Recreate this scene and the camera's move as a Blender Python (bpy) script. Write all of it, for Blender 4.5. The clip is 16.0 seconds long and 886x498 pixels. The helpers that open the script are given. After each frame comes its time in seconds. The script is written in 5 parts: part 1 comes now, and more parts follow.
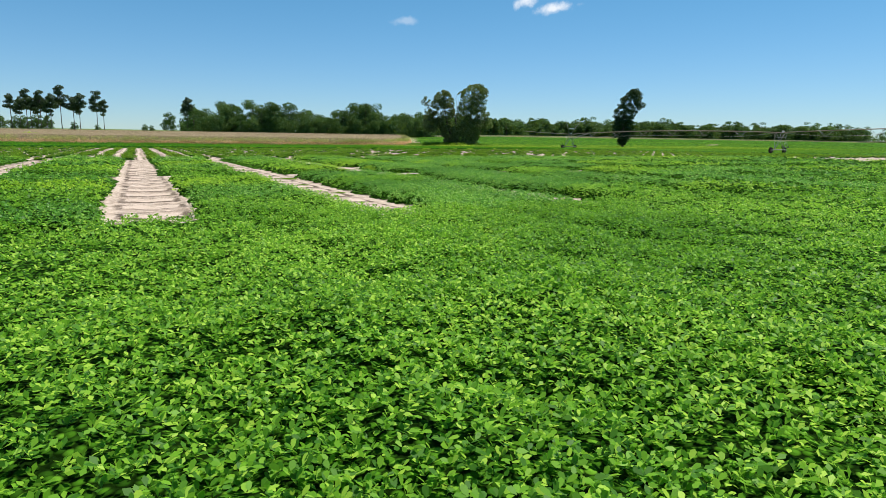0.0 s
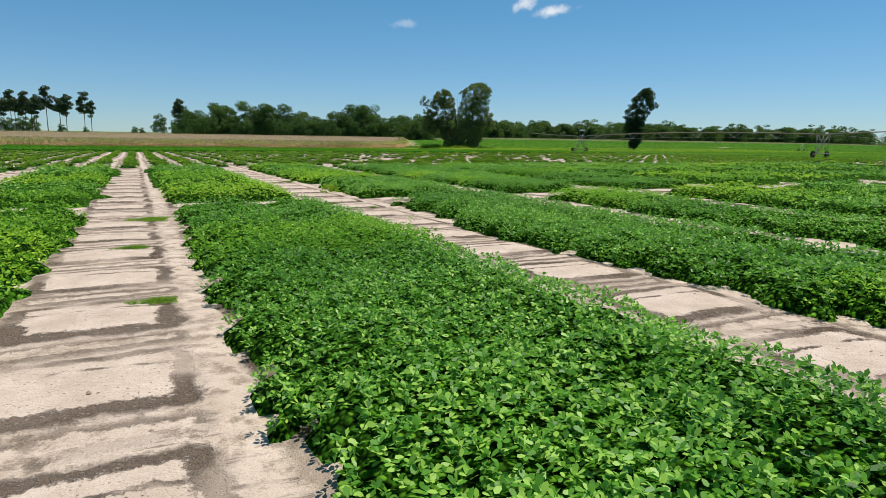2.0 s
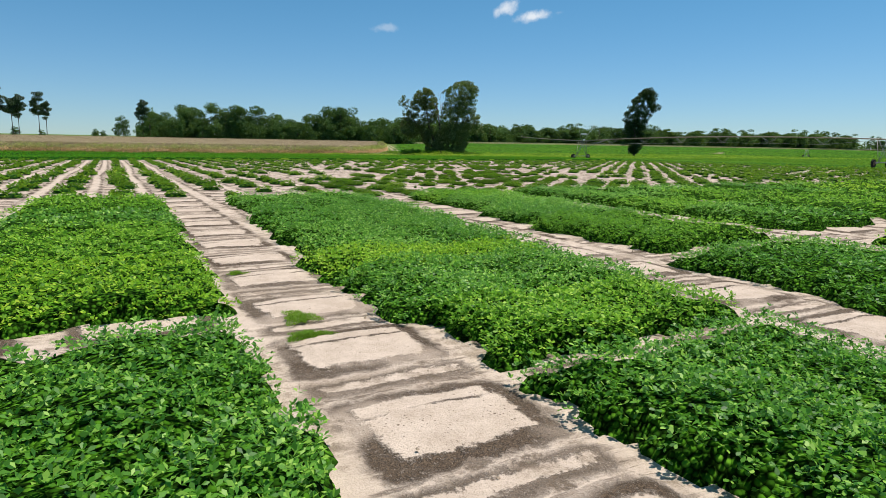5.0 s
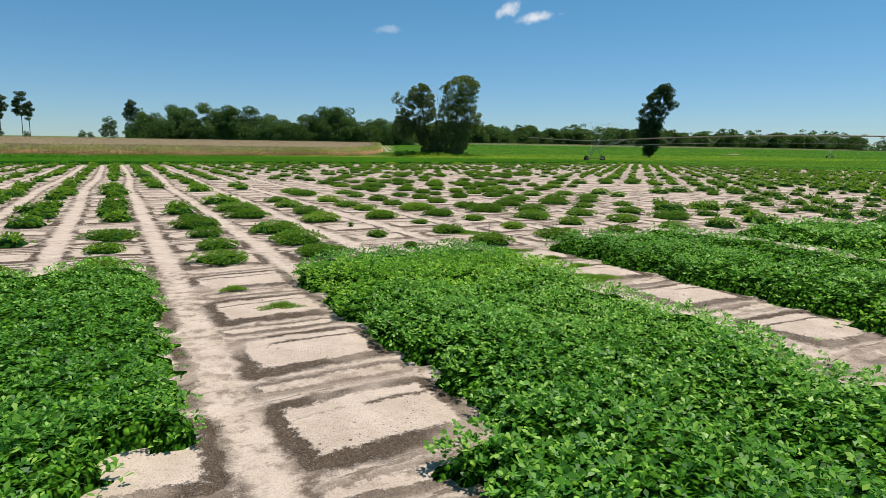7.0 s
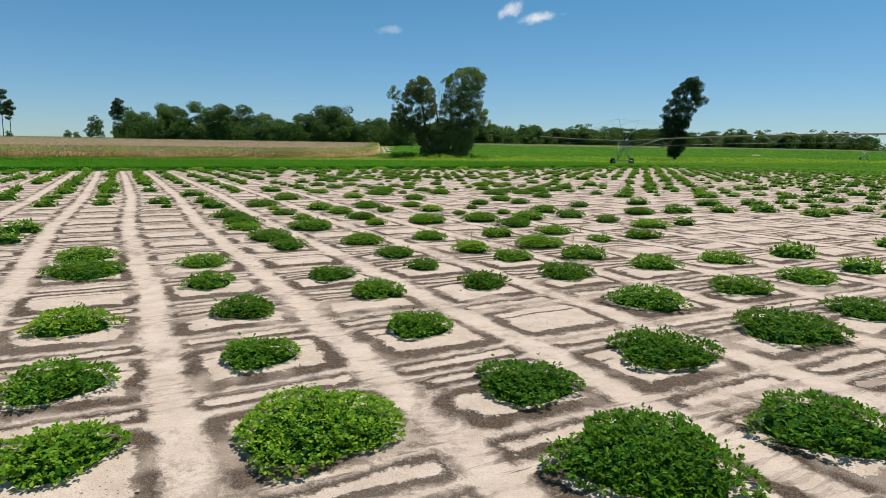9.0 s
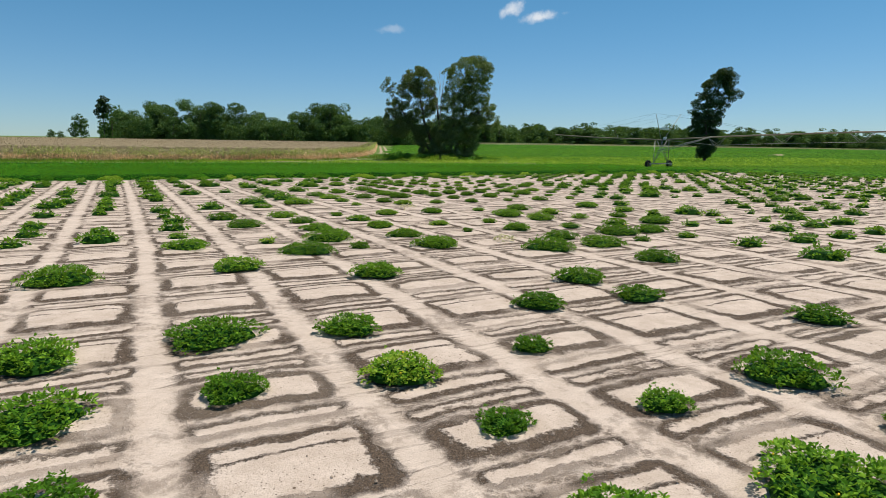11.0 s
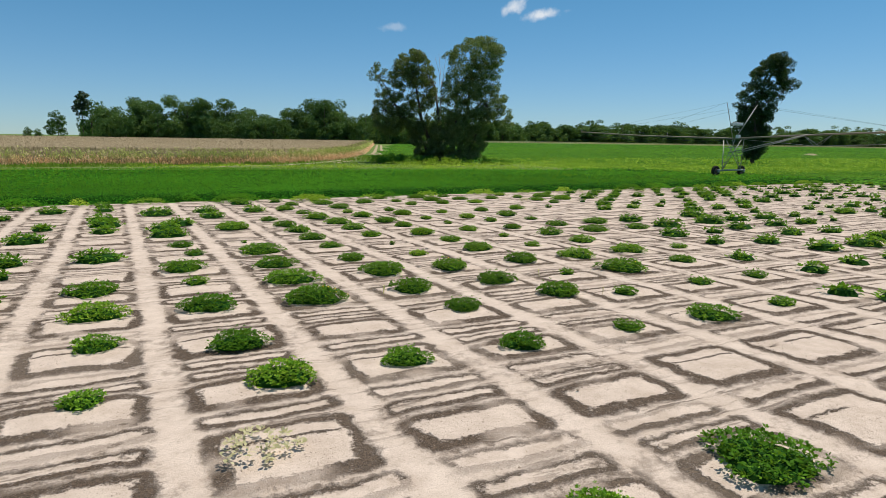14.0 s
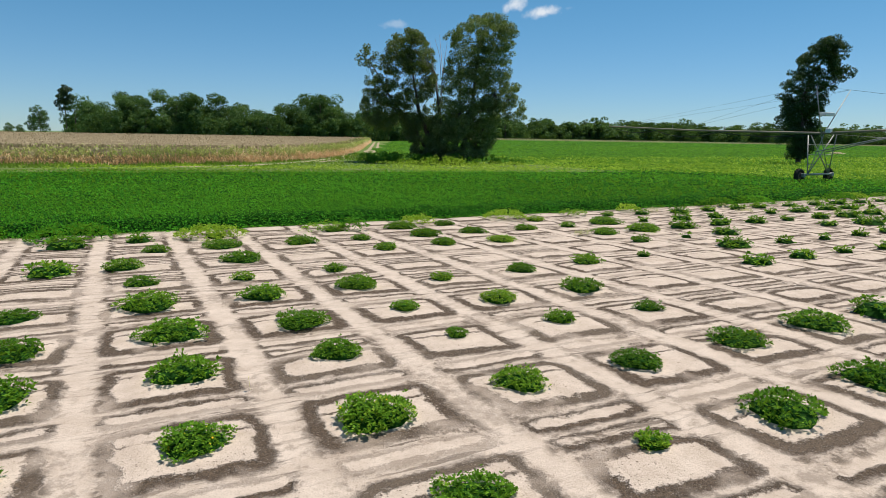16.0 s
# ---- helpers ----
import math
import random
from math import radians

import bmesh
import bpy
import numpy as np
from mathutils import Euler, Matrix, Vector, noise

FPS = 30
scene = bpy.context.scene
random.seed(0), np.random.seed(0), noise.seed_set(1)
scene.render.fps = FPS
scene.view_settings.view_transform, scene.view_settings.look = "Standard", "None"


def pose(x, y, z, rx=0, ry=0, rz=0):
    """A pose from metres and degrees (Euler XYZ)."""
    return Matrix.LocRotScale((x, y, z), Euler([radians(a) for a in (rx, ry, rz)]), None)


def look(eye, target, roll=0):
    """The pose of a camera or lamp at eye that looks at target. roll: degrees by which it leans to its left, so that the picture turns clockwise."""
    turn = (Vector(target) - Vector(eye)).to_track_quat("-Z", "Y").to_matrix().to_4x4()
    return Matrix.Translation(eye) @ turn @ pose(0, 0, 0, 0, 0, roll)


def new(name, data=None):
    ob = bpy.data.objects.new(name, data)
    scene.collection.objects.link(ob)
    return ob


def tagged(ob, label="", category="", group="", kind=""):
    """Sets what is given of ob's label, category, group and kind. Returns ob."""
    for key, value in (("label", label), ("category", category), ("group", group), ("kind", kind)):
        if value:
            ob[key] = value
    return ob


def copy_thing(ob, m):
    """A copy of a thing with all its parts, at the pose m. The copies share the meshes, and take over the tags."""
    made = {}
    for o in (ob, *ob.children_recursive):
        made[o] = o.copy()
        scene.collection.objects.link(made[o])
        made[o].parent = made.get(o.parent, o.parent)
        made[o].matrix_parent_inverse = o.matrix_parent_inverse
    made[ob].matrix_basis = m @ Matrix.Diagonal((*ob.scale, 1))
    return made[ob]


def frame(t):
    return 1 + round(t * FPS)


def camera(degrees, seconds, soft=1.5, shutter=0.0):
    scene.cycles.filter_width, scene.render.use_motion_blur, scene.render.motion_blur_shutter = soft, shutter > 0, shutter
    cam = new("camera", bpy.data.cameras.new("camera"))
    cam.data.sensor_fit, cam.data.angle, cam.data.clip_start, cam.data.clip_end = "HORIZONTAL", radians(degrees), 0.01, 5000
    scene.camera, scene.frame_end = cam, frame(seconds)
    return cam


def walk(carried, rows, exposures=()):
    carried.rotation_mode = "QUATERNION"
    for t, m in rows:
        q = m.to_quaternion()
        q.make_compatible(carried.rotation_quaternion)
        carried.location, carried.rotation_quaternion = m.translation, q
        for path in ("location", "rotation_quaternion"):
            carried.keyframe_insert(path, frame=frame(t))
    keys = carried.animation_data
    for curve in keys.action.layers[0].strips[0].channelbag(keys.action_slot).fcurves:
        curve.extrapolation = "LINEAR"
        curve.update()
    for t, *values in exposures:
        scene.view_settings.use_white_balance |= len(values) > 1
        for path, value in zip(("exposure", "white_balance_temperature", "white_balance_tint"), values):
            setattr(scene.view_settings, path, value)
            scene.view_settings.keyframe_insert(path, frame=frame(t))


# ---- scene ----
cam = camera(71.5, 16.0, soft=0.3)
PATH = [
    (0, (-25.432, -48.032, 1.528), (-24.558, -46.266, 1.186), 0.6),
    (0.5, (-24.124, -45.273, 1.502), (-23.249, -43.507, 1.161), 0.6),
    (1, (-22.812, -42.497, 1.51), (-21.936, -40.731, 1.172), 0.6),
    (1.5, (-21.507, -39.688, 1.529), (-20.63, -37.922, 1.194), 0.6),
    (2, (-20.192, -36.828, 1.576), (-19.315, -35.062, 1.242), 0.6),
    (2.5, (-18.886, -34.161, 1.637), (-18.001, -32.398, 1.305), 0.6),
    (3, (-17.439, -31.322, 1.651), (-16.552, -29.56, 1.32), 0.6),
    (3.5, (-16.049, -28.471, 1.683), (-15.161, -26.709, 1.355), 0.6),
    (4, (-14.526, -25.303, 1.728), (-13.64, -23.541, 1.401), 0.5),
    (4.5, (-12.975, -22.307, 1.81), (-12.051, -20.562, 1.49), 0.5),
    (5, (-11.732, -19.842, 1.883), (-10.802, -18.1, 1.562), 0.7),
    (7.5, (-2.133, -4.462, 1.992), (-1.214, -2.714, 1.676), 0.6),
    (8, (-0.352, -1.148, 2.067), (0.563, 0.602, 1.751), 0.6),
    (8.5, (1.54, 2.567, 2.11), (2.455, 4.317, 1.793), 0.6),
    (9, (3.481, 6.494, 2.097), (4.398, 8.243, 1.781), 0.6),
    (9.5, (5.453, 10.198, 2.079), (6.369, 11.948, 1.764), 0.6),
    (10, (7.261, 13.778, 2.127), (8.176, 15.528, 1.81), 0.6),
    (12.5, (15.481, 28.935, 2.638), (16.389, 30.688, 2.319), 0.4),
    (13, (16.877, 31.659, 2.707), (17.785, 33.412, 2.387), 0.7),
    (13.5, (18.372, 34.565, 2.706), (19.278, 36.318, 2.383), 0.5),
    (14, (19.893, 37.524, 2.69), (20.799, 39.277, 2.366), 0.5),
    (14.5, (21.449, 40.569, 2.684), (22.354, 42.322, 2.356), 0.6),
    (15, (22.955, 43.568, 2.655), (23.86, 45.321, 2.328), 0.5),
    (15.5, (24.483, 46.538, 2.662), (25.386, 48.292, 2.332), 0.5),
    (16, (26.141, 49.671, 2.64), (27.044, 51.424, 2.308), 0.6),
]
EXPOSURES = ((0.0, 0.25), (0.7, 0.07), (1.5, 0.03), (3.0, 0.04), (5.0, 0.08), (7.5, -0.02), (10.0, -0.04), (14.0, -0.04), (16.0, 0.02))
walk(cam, [(t, look(eye, target, roll)) for t, eye, target, roll in PATH], EXPOSURES)

# ---- world, sun ----
CLOUDS = (((0.5395, 0.8153, 0.2102), 0.018, 0.013, 0.85), ((0.5766, 0.7926, 0.1986), 0.026, 0.010, 0.9), ((0.3800, 0.9069, 0.1814), 0.024, 0.007, 0.28))

SUN_ELEV, SUN_AZ = radians(71), radians(84)   # azimuth from +y towards +x
SUN_DIR = Vector((math.sin(SUN_AZ) * math.cos(SUN_ELEV), math.cos(SUN_AZ) * math.cos(SUN_ELEV), math.sin(SUN_ELEV)))


class Nodes:
    """Small builder for node trees."""

    def __init__(self, tree):
        self.t = tree

    def add(self, kind, **props):
        n = self.t.nodes.new(kind)
        if kind == "ShaderNodeMath":
            n.operation = props.pop("op")
            n.use_clamp = props.pop("clamp", False)
        if kind == "ShaderNodeVectorMath":
            n.operation = props.pop("op")
        return n

    def put(self, socket, v):
        if isinstance(v, bpy.types.NodeSocket):
            self.t.links.new(v, socket)
        elif v is not None:
            if socket.type == "RGBA" and len(v) == 3:
                v = (*v, 1)
            socket.default_value = v

    def m(self, op, a, b=None, c=None, clamp=False):
        n = self.add("ShaderNodeMath", op=op, clamp=clamp)
        for s, v in zip(n.inputs, (a, b, c)):
            self.put(s, v)
        return n.outputs[0]

    def step(self, v, lo, hi):
        n = self.t.nodes.new("ShaderNodeMapRange")
        n.interpolation_type = "SMOOTHSTEP"
        self.put(n.inputs[0], v)
        n.inputs[1].default_value, n.inputs[2].default_value = lo, hi
        return n.outputs[0]

    def band(self, v, lo, hi, soft):
        return self.m("MULTIPLY", self.step(v, lo - soft, lo + soft), self.m("SUBTRACT", 1.0, self.step(v, hi - soft, hi + soft)))

    def mix(self, f, a, b, kind="MIX"):
        n = self.t.nodes.new("ShaderNodeMix")
        n.data_type, n.blend_type = "RGBA", kind
        self.put(n.inputs[0], f), self.put(n.inputs[6], a), self.put(n.inputs[7], b)
        return n.outputs[2]

    def noise(self, scale, detail=3, vec=None, rough=0.55, out=0):
        n = self.t.nodes.new("ShaderNodeTexNoise")
        n.inputs["Scale"].default_value, n.inputs["Detail"].default_value, n.inputs["Roughness"].default_value = scale, detail, rough
        if vec is not None:
            self.put(n.inputs["Vector"], vec)
        return n.outputs[out]

    def sep(self, v):
        n = self.t.nodes.new("ShaderNodeSeparateXYZ")
        self.put(n.inputs[0], v)
        return n.outputs

    def dot(self, v, w):
        n = self.add("ShaderNodeVectorMath", op="DOT_PRODUCT")
        self.put(n.inputs[0], v)
        n.inputs[1].default_value = w
        return n.outputs["Value"]


world = bpy.data.worlds.new("sky")
scene.world = world
world.use_nodes = True
W = Nodes(world.node_tree)
bg = world.node_tree.nodes["Background"]
sky = world.node_tree.nodes.new("ShaderNodeTexSky")
sky.sky_type, sky.sun_disc = "NISHITA", False
sky.sun_elevation, sky.sun_rotation = SUN_ELEV, SUN_AZ
sky.altitude, sky.air_density, sky.dust_density, sky.ozone_density = 600, 1.0, 0.1, 3.0
geo = world.node_tree.nodes.new("ShaderNodeTexCoord")
gdir = geo.outputs["Generated"]
cloud = None
for centre, wide, high, amount in (CLOUDS):
    c = Vector(centre).normalized()
    r = c.cross(Vector((0, 0, 1))).normalized()
    u = r.cross(c)
    a = W.m("DIVIDE", W.m("SUBTRACT", W.dot(gdir, r), W.m("MULTIPLY", W.dot(gdir, u), 0.9)), wide)
    b = W.m("DIVIDE", W.dot(gdir, u), high)
    d = W.m("SQRT", W.m("ADD", W.m("MULTIPLY", a, a), W.m("MULTIPLY", b, b)))
    d = W.m("ADD", d, W.m("MULTIPLY", W.m("SUBTRACT", W.noise(55, 5, gdir), 0.5), 1.9))
    k = W.m("MULTIPLY", W.m("SUBTRACT", 1.0, W.step(d, 0.15, 1.15)), amount)
    k = W.m("MULTIPLY", k, W.step(W.dot(gdir, c), 0.97, 0.98))
    cloud = k if cloud is None else W.m("MAXIMUM", cloud, k)
# clear dry air: deep blue, paler towards the horizon
tint = W.mix(W.step(W.sep(gdir)[2], 0.0, 0.26), (0.62, 0.80, 0.99), (0.48, 0.87, 0.97))
bg.inputs[1].default_value = 0.1
W.put(bg.inputs[0], W.mix(cloud, W.mix(1.0, sky.outputs[0], tint, "MULTIPLY"), (8.0, 8.4, 8.9)))
sun = new("sun", bpy.data.lights.new("sun", "SUN"))
sun.data.energy, sun.data.angle, sun.data.color = 5.0, radians(0.5), (1, 0.95, 0.87)
sun.matrix_world = look(SUN_DIR * 80, (0, 0, 0))

# ---- materials ----
PX, PY, X0, Y0 = 1.81, 1.79, 1.0, 3.4   # spacing and first place of the planting grid


def material(name):
    m = bpy.data.materials.new(name)
    m.use_nodes = True
    return m, Nodes(m.node_tree), m.node_tree.nodes["Principled BSDF"]


def bumped(N, bsdf, height, strength, dist):
    b = N.t.nodes.new("ShaderNodeBump")
    b.inputs["Strength"].default_value, b.inputs["Distance"].default_value = strength, dist
    N.put(b.inputs["Height"], height)
    N.put(bsdf.inputs["Normal"], b.outputs[0])


def cover_material(name, dark, mid, light, scale, bump=0.9, dist=0.05, gap=0.25):
    """Closed leaf cover seen from afar: leaf-sized cells of several greens, the shade between painted as dark gaps."""
    m, N, p = material(name)
    g = N.t.nodes.new("ShaderNodeNewGeometry").outputs["Position"]
    vo = N.t.nodes.new("ShaderNodeTexVoronoi")
    vo.inputs["Scale"].default_value = scale
    N.put(vo.inputs["Vector"], g)
    one = N.sep(vo.outputs["Color"])[0]
    d = vo.outputs["Distance"]
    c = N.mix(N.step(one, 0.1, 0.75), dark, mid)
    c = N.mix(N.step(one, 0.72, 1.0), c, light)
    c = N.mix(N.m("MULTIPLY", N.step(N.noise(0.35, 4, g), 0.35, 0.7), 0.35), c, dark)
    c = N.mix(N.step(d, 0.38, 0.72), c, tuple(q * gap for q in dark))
    N.put(p.inputs["Base Color"], c)
    p.inputs["Roughness"].default_value, p.inputs["Specular IOR Level"].default_value = 0.9, 0.02
    bumped(N, p, N.m("SUBTRACT", 1.0, d), bump, dist)
    return m


def leaf_material(name, dark, mid, light, lightshare=0.25, through_light=0.40, rough=0.42, patch=0.12, spec=0.32, glow=(0.32, 0.50, 0.03), apart=0.5):
    m, N, p = material(name)
    g = N.t.nodes.new("ShaderNodeNewGeometry")
    rnd = g.outputs["Random Per Island"]
    pos = N.t.nodes.new("ShaderNodeTexCoord").outputs["Object"]
    gp = g.outputs["Position"]
    big = N.noise(patch, 3, gp)
    own = N.t.nodes.new("ShaderNodeObjectInfo").outputs["Random"]
    shift = N.m("ADD", N.m("MULTIPLY", N.m("SUBTRACT", big, 0.5), 1.2), N.m("MULTIPLY", N.m("SUBTRACT", own, 0.55), apart))
    mixv = N.m("ADD", rnd, shift, clamp=True)
    c = N.mix(N.step(mixv, 0.0, 0.6), dark, mid)
    c = N.mix(N.step(mixv, 1 - lightshare, 1.0), c, light)
    c = N.mix(N.m("MULTIPLY", N.noise(60, 2, pos), 0.25), c, dark)
    N.put(p.inputs["Base Color"], c)
    p.inputs["Roughness"].default_value = rough
    p.inputs["Specular IOR Level"].default_value = spec
    tr = N.t.nodes.new("ShaderNodeBsdfTranslucent")
    N.put(tr.inputs[0], N.mix(0.45, c, glow))
    mx = N.t.nodes.new("ShaderNodeMixShader")
    mx.inputs[0].default_value = through_light
    N.t.links.new(p.outputs[0], mx.inputs[1])
    N.t.links.new(tr.outputs[0], mx.inputs[2])
    N.t.links.new(mx.outputs[0], N.t.nodes["Material Output"].inputs[0])
    return m


def plain(name, a, b, scale=8.0, rough=0.7, metal=0.0, bump=0.0, bdist=0.01):
    m, N, p = material(name)
    pos = N.t.nodes.new("ShaderNodeTexCoord").outputs["Object"]
    n1 = N.noise(scale, 5, pos)
    n2 = N.noise(scale * 0.13, 3, pos)
    N.put(p.inputs["Base Color"], N.mix(N.m("MULTIPLY", N.m("ADD", n1, n2), 0.5, clamp=True), a, b))
    p.inputs["Roughness"].default_value, p.inputs["Metallic"].default_value = rough, metal
    p.inputs["Specular IOR Level"].default_value = 0.5 if metal or rough < 0.6 else 0.08
    if bump:
        bumped(N, p, n1, bump, bdist)
    return m


# the planting squares wander a little off their regular grid: (y, shift)
DRIFT_X = ((4.0, 0.10), (10.0, 0.04), (17.0, 0.04), (25.0, -0.12), (36.0, 0.17), (56.0, 0.12), (66.0, 0.0))
DRIFT_Y = ((0.0, 0.08), (5.0, 0.1), (11.0, 0.3), (18.0, 0.3), (25.0, -0.3), (34.0, -0.22), (42.0, -0.12))
SKEW = -0.024


def ground_material():
    """Pale sand with dark silt washed into rims round every planting square and the narrow bed beside it; grass and field soil past the plots."""
    m, N, p = material("field_soil")
    g = N.t.nodes.new("ShaderNodeNewGeometry").outputs["Position"]
    x, y, z = N.sep(g)

    def centred(scale, detail=3, rough=0.55, vec=None):
        return N.m("SUBTRACT", N.noise(scale, detail, g if vec is None else vec, rough), 0.5)

    def sloped(v, pts):
        res = pts[0][1]
        for (a, fa), (b, fb) in zip(pts, pts[1:]):
            k = N.m("DIVIDE", N.m("SUBTRACT", v, a), b - a, clamp=True)
            res = N.m("ADD", res, N.m("MULTIPLY", k, fb - fa))
        return res

    fine, speck = N.noise(22, 6, g, 0.7), N.noise(70, 3, g, 0.6)
    mid, patch = N.noise(5.5, 5, g, 0.65), N.noise(0.55, 3, g)
    wob = N.m("ADD", N.m("MULTIPLY", centred(0.9), 0.24), N.m("MULTIPLY", centred(3.1), 0.15))
    north = N.step(y, 34.0, 42.0)
    skew = N.m("MULTIPLY", N.m("MULTIPLY", N.m("MINIMUM", N.m("MAXIMUM", N.m("SUBTRACT", x, 25.0), -16.0), 16.0), SKEW), north)
    # the western strips lie a little off the planting grid
    west = N.m("MULTIPLY", N.m("LESS_THAN", x, -23.0), N.m("LESS_THAN", y, 3.0))
    xb = N.m("ADD", N.m("SUBTRACT", N.m("ADD", x, wob), sloped(y, DRIFT_X)), N.m("MULTIPLY", west, -0.85))
    yb = N.m("SUBTRACT", N.m("SUBTRACT", N.m("ADD", y, N.m("MULTIPLY", wob, 0.7)), sloped(y, DRIFT_Y)), skew)
    u, v = N.m("SUBTRACT", xb, X0), N.m("SUBTRACT", yb, Y0)
    qx, qy = N.m("WRAP", u, PX / 2, -PX / 2), N.m("WRAP", v, PY / 2, -PY / 2)
    qb = N.m("WRAP", N.m("SUBTRACT", v, 0.91), PY / 2, -PY / 2)
    cell = N.t.nodes.new("ShaderNodeTexWhiteNoise")
    cell.noise_dimensions = "2D"
    comb = N.t.nodes.new("ShaderNodeCombineXYZ")
    N.put(comb.inputs[0], N.m("ROUND", N.m("DIVIDE", u, PX)))
    N.put(comb.inputs[1], N.m("ROUND", N.m("DIVIDE", v, PY)))
    N.put(cell.inputs["Vector"], comb.outputs[0])
    r1, r2, r3 = N.sep(cell.outputs["Color"])
    old = N.m("SUBTRACT", 1.0, N.step(y, 2.4, 3.2))
    split = N.m("MULTIPLY", N.m("GREATER_THAN", r1, 0.62), N.m("SUBTRACT", 1.0, N.m("ROUND", old)))
    whole = N.m("SUBTRACT", 1.0, split)

    def bed(cx, cy, hx, hy, rad):
        """Signed distance from a rounded bed, negative inside."""
        dx = N.m("SUBTRACT", N.m("ABSOLUTE", cx), hx - rad)
        dy = N.m("SUBTRACT", N.m("ABSOLUTE", cy), N.m("SUBTRACT", hy, rad) if isinstance(hy, bpy.types.NodeSocket) else hy - rad)
        ax, ay = N.m("MAXIMUM", dx, 0.0), N.m("MAXIMUM", dy, 0.0)
        out = N.m("SQRT", N.m("ADD", N.m("MULTIPLY", ax, ax), N.m("MULTIPLY", ay, ay)))
        return N.m("SUBTRACT", N.m("ADD", out, N.m("MINIMUM", N.m("MAXIMUM", dx, dy), 0.0)), rad)

    grain = N.m("ADD", N.m("MULTIPLY", N.m("SUBTRACT", mid, 0.5), 0.12), N.m("ADD", N.m("MULTIPLY", N.m("SUBTRACT", fine, 0.5), 0.13), N.m("MULTIPLY", N.m("SUBTRACT", speck, 0.5), 0.07)))

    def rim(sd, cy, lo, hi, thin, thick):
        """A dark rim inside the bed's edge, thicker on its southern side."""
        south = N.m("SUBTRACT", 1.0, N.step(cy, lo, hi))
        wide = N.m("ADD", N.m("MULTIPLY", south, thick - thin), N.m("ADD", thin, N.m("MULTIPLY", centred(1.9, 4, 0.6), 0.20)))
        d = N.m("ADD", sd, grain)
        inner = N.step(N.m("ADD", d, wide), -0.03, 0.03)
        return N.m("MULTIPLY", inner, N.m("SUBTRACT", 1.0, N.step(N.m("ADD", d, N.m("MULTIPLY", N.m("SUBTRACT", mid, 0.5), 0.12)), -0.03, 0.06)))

    # the square, or its southern part where a furrow splits it
    mid_y = N.m("MULTIPLY", split, -0.205)
    half_y = N.m("SUBTRACT", 0.585, N.m("MULTIPLY", split, 0.205))
    sy = N.m("SUBTRACT", qy, mid_y)
    sq = bed(qx, sy, 0.705, half_y, 0.15)
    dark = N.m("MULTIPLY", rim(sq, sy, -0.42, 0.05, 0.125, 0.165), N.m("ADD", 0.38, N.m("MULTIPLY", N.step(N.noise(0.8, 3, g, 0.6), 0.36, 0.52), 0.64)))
    strip_bed = bed(qx, N.m("SUBTRACT", qy, 0.45), 0.67, 0.145, 0.07)
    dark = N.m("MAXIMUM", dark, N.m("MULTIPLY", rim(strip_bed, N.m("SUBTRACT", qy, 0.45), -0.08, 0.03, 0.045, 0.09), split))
    line = N.m("MULTIPLY", N.band(N.m("ADD", qy, N.m("MULTIPLY", grain, 0.9)), 0.205, 0.24, 0.014), N.m("MULTIPLY", N.m("SUBTRACT", 1.0, N.step(N.m("ABSOLUTE", qx), 0.5, 0.6)), N.m("MULTIPLY", whole, N.step(N.noise(1.6, 3, g), 0.36, 0.5))))
    dark = N.m("MAXIMUM", dark, N.m("MULTIPLY", line, 0.9))
    bar = bed(qx, qb, 0.69, 0.15, 0.07)
    bar_on = N.m("MULTIPLY", N.m("ADD", 0.35, N.m("MULTIPLY", N.step(N.m("SUBTRACT", r2, N.m("MULTIPLY", north, 0.25)), 0.1, 0.3), 0.65)), N.m("SUBTRACT", 1.0, N.m("MULTIPLY", old, 0.25)))
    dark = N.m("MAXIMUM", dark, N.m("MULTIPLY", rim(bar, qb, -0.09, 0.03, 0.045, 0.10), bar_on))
    lane = N.step(N.m("ADD", N.m("ABSOLUTE", qx), N.m("MULTIPLY", grain, 1.6)), 0.73, 0.83)
    # wash lines along the lanes between two beds
    flow = N.t.nodes.new("ShaderNodeCombineXYZ")
    N.put(flow.inputs[0], N.m("MULTIPLY", x, 0.9)), N.put(flow.inputs[1], N.m("MULTIPLY", N.m("ADD", y, N.m("MULTIPLY", wob, 0.6)), 9.0))
    wash = N.m("MULTIPLY", N.step(N.m("ADD", centred(1.0, 5, 0.65, flow.outputs[0]), N.m("MULTIPLY", grain, 0.6)), 0.02, 0.12), N.m("MULTIPLY", N.step(N.m("MINIMUM", sq, bar), -0.02, 0.03), N.m("MULTIPLY", N.step(N.noise(0.45, 3, g), 0.38, 0.55), N.m("SUBTRACT", 1.0, N.m("MULTIPLY", lane, 0.6)))))
    dark = N.m("MAXIMUM", dark, N.m("MULTIPLY", wash, 0.62))
    smear = N.m("MULTIPLY", N.step(N.m("ADD", N.noise(0.7, 4, g), N.m("MULTIPLY", N.m("SUBTRACT", mid, 0.5), 0.6)), 0.50, 0.68), N.step(N.m("MINIMUM", sq, bar), -0.16, -0.02))
    dark = N.m("MAXIMUM", dark, N.m("MULTIPLY", smear, N.m("ADD", 0.18, N.m("MULTIPLY", N.step(mid, 0.38, 0.62), N.m("SUBTRACT", 0.55, N.m("MULTIPLY", lane, 0.35))))))
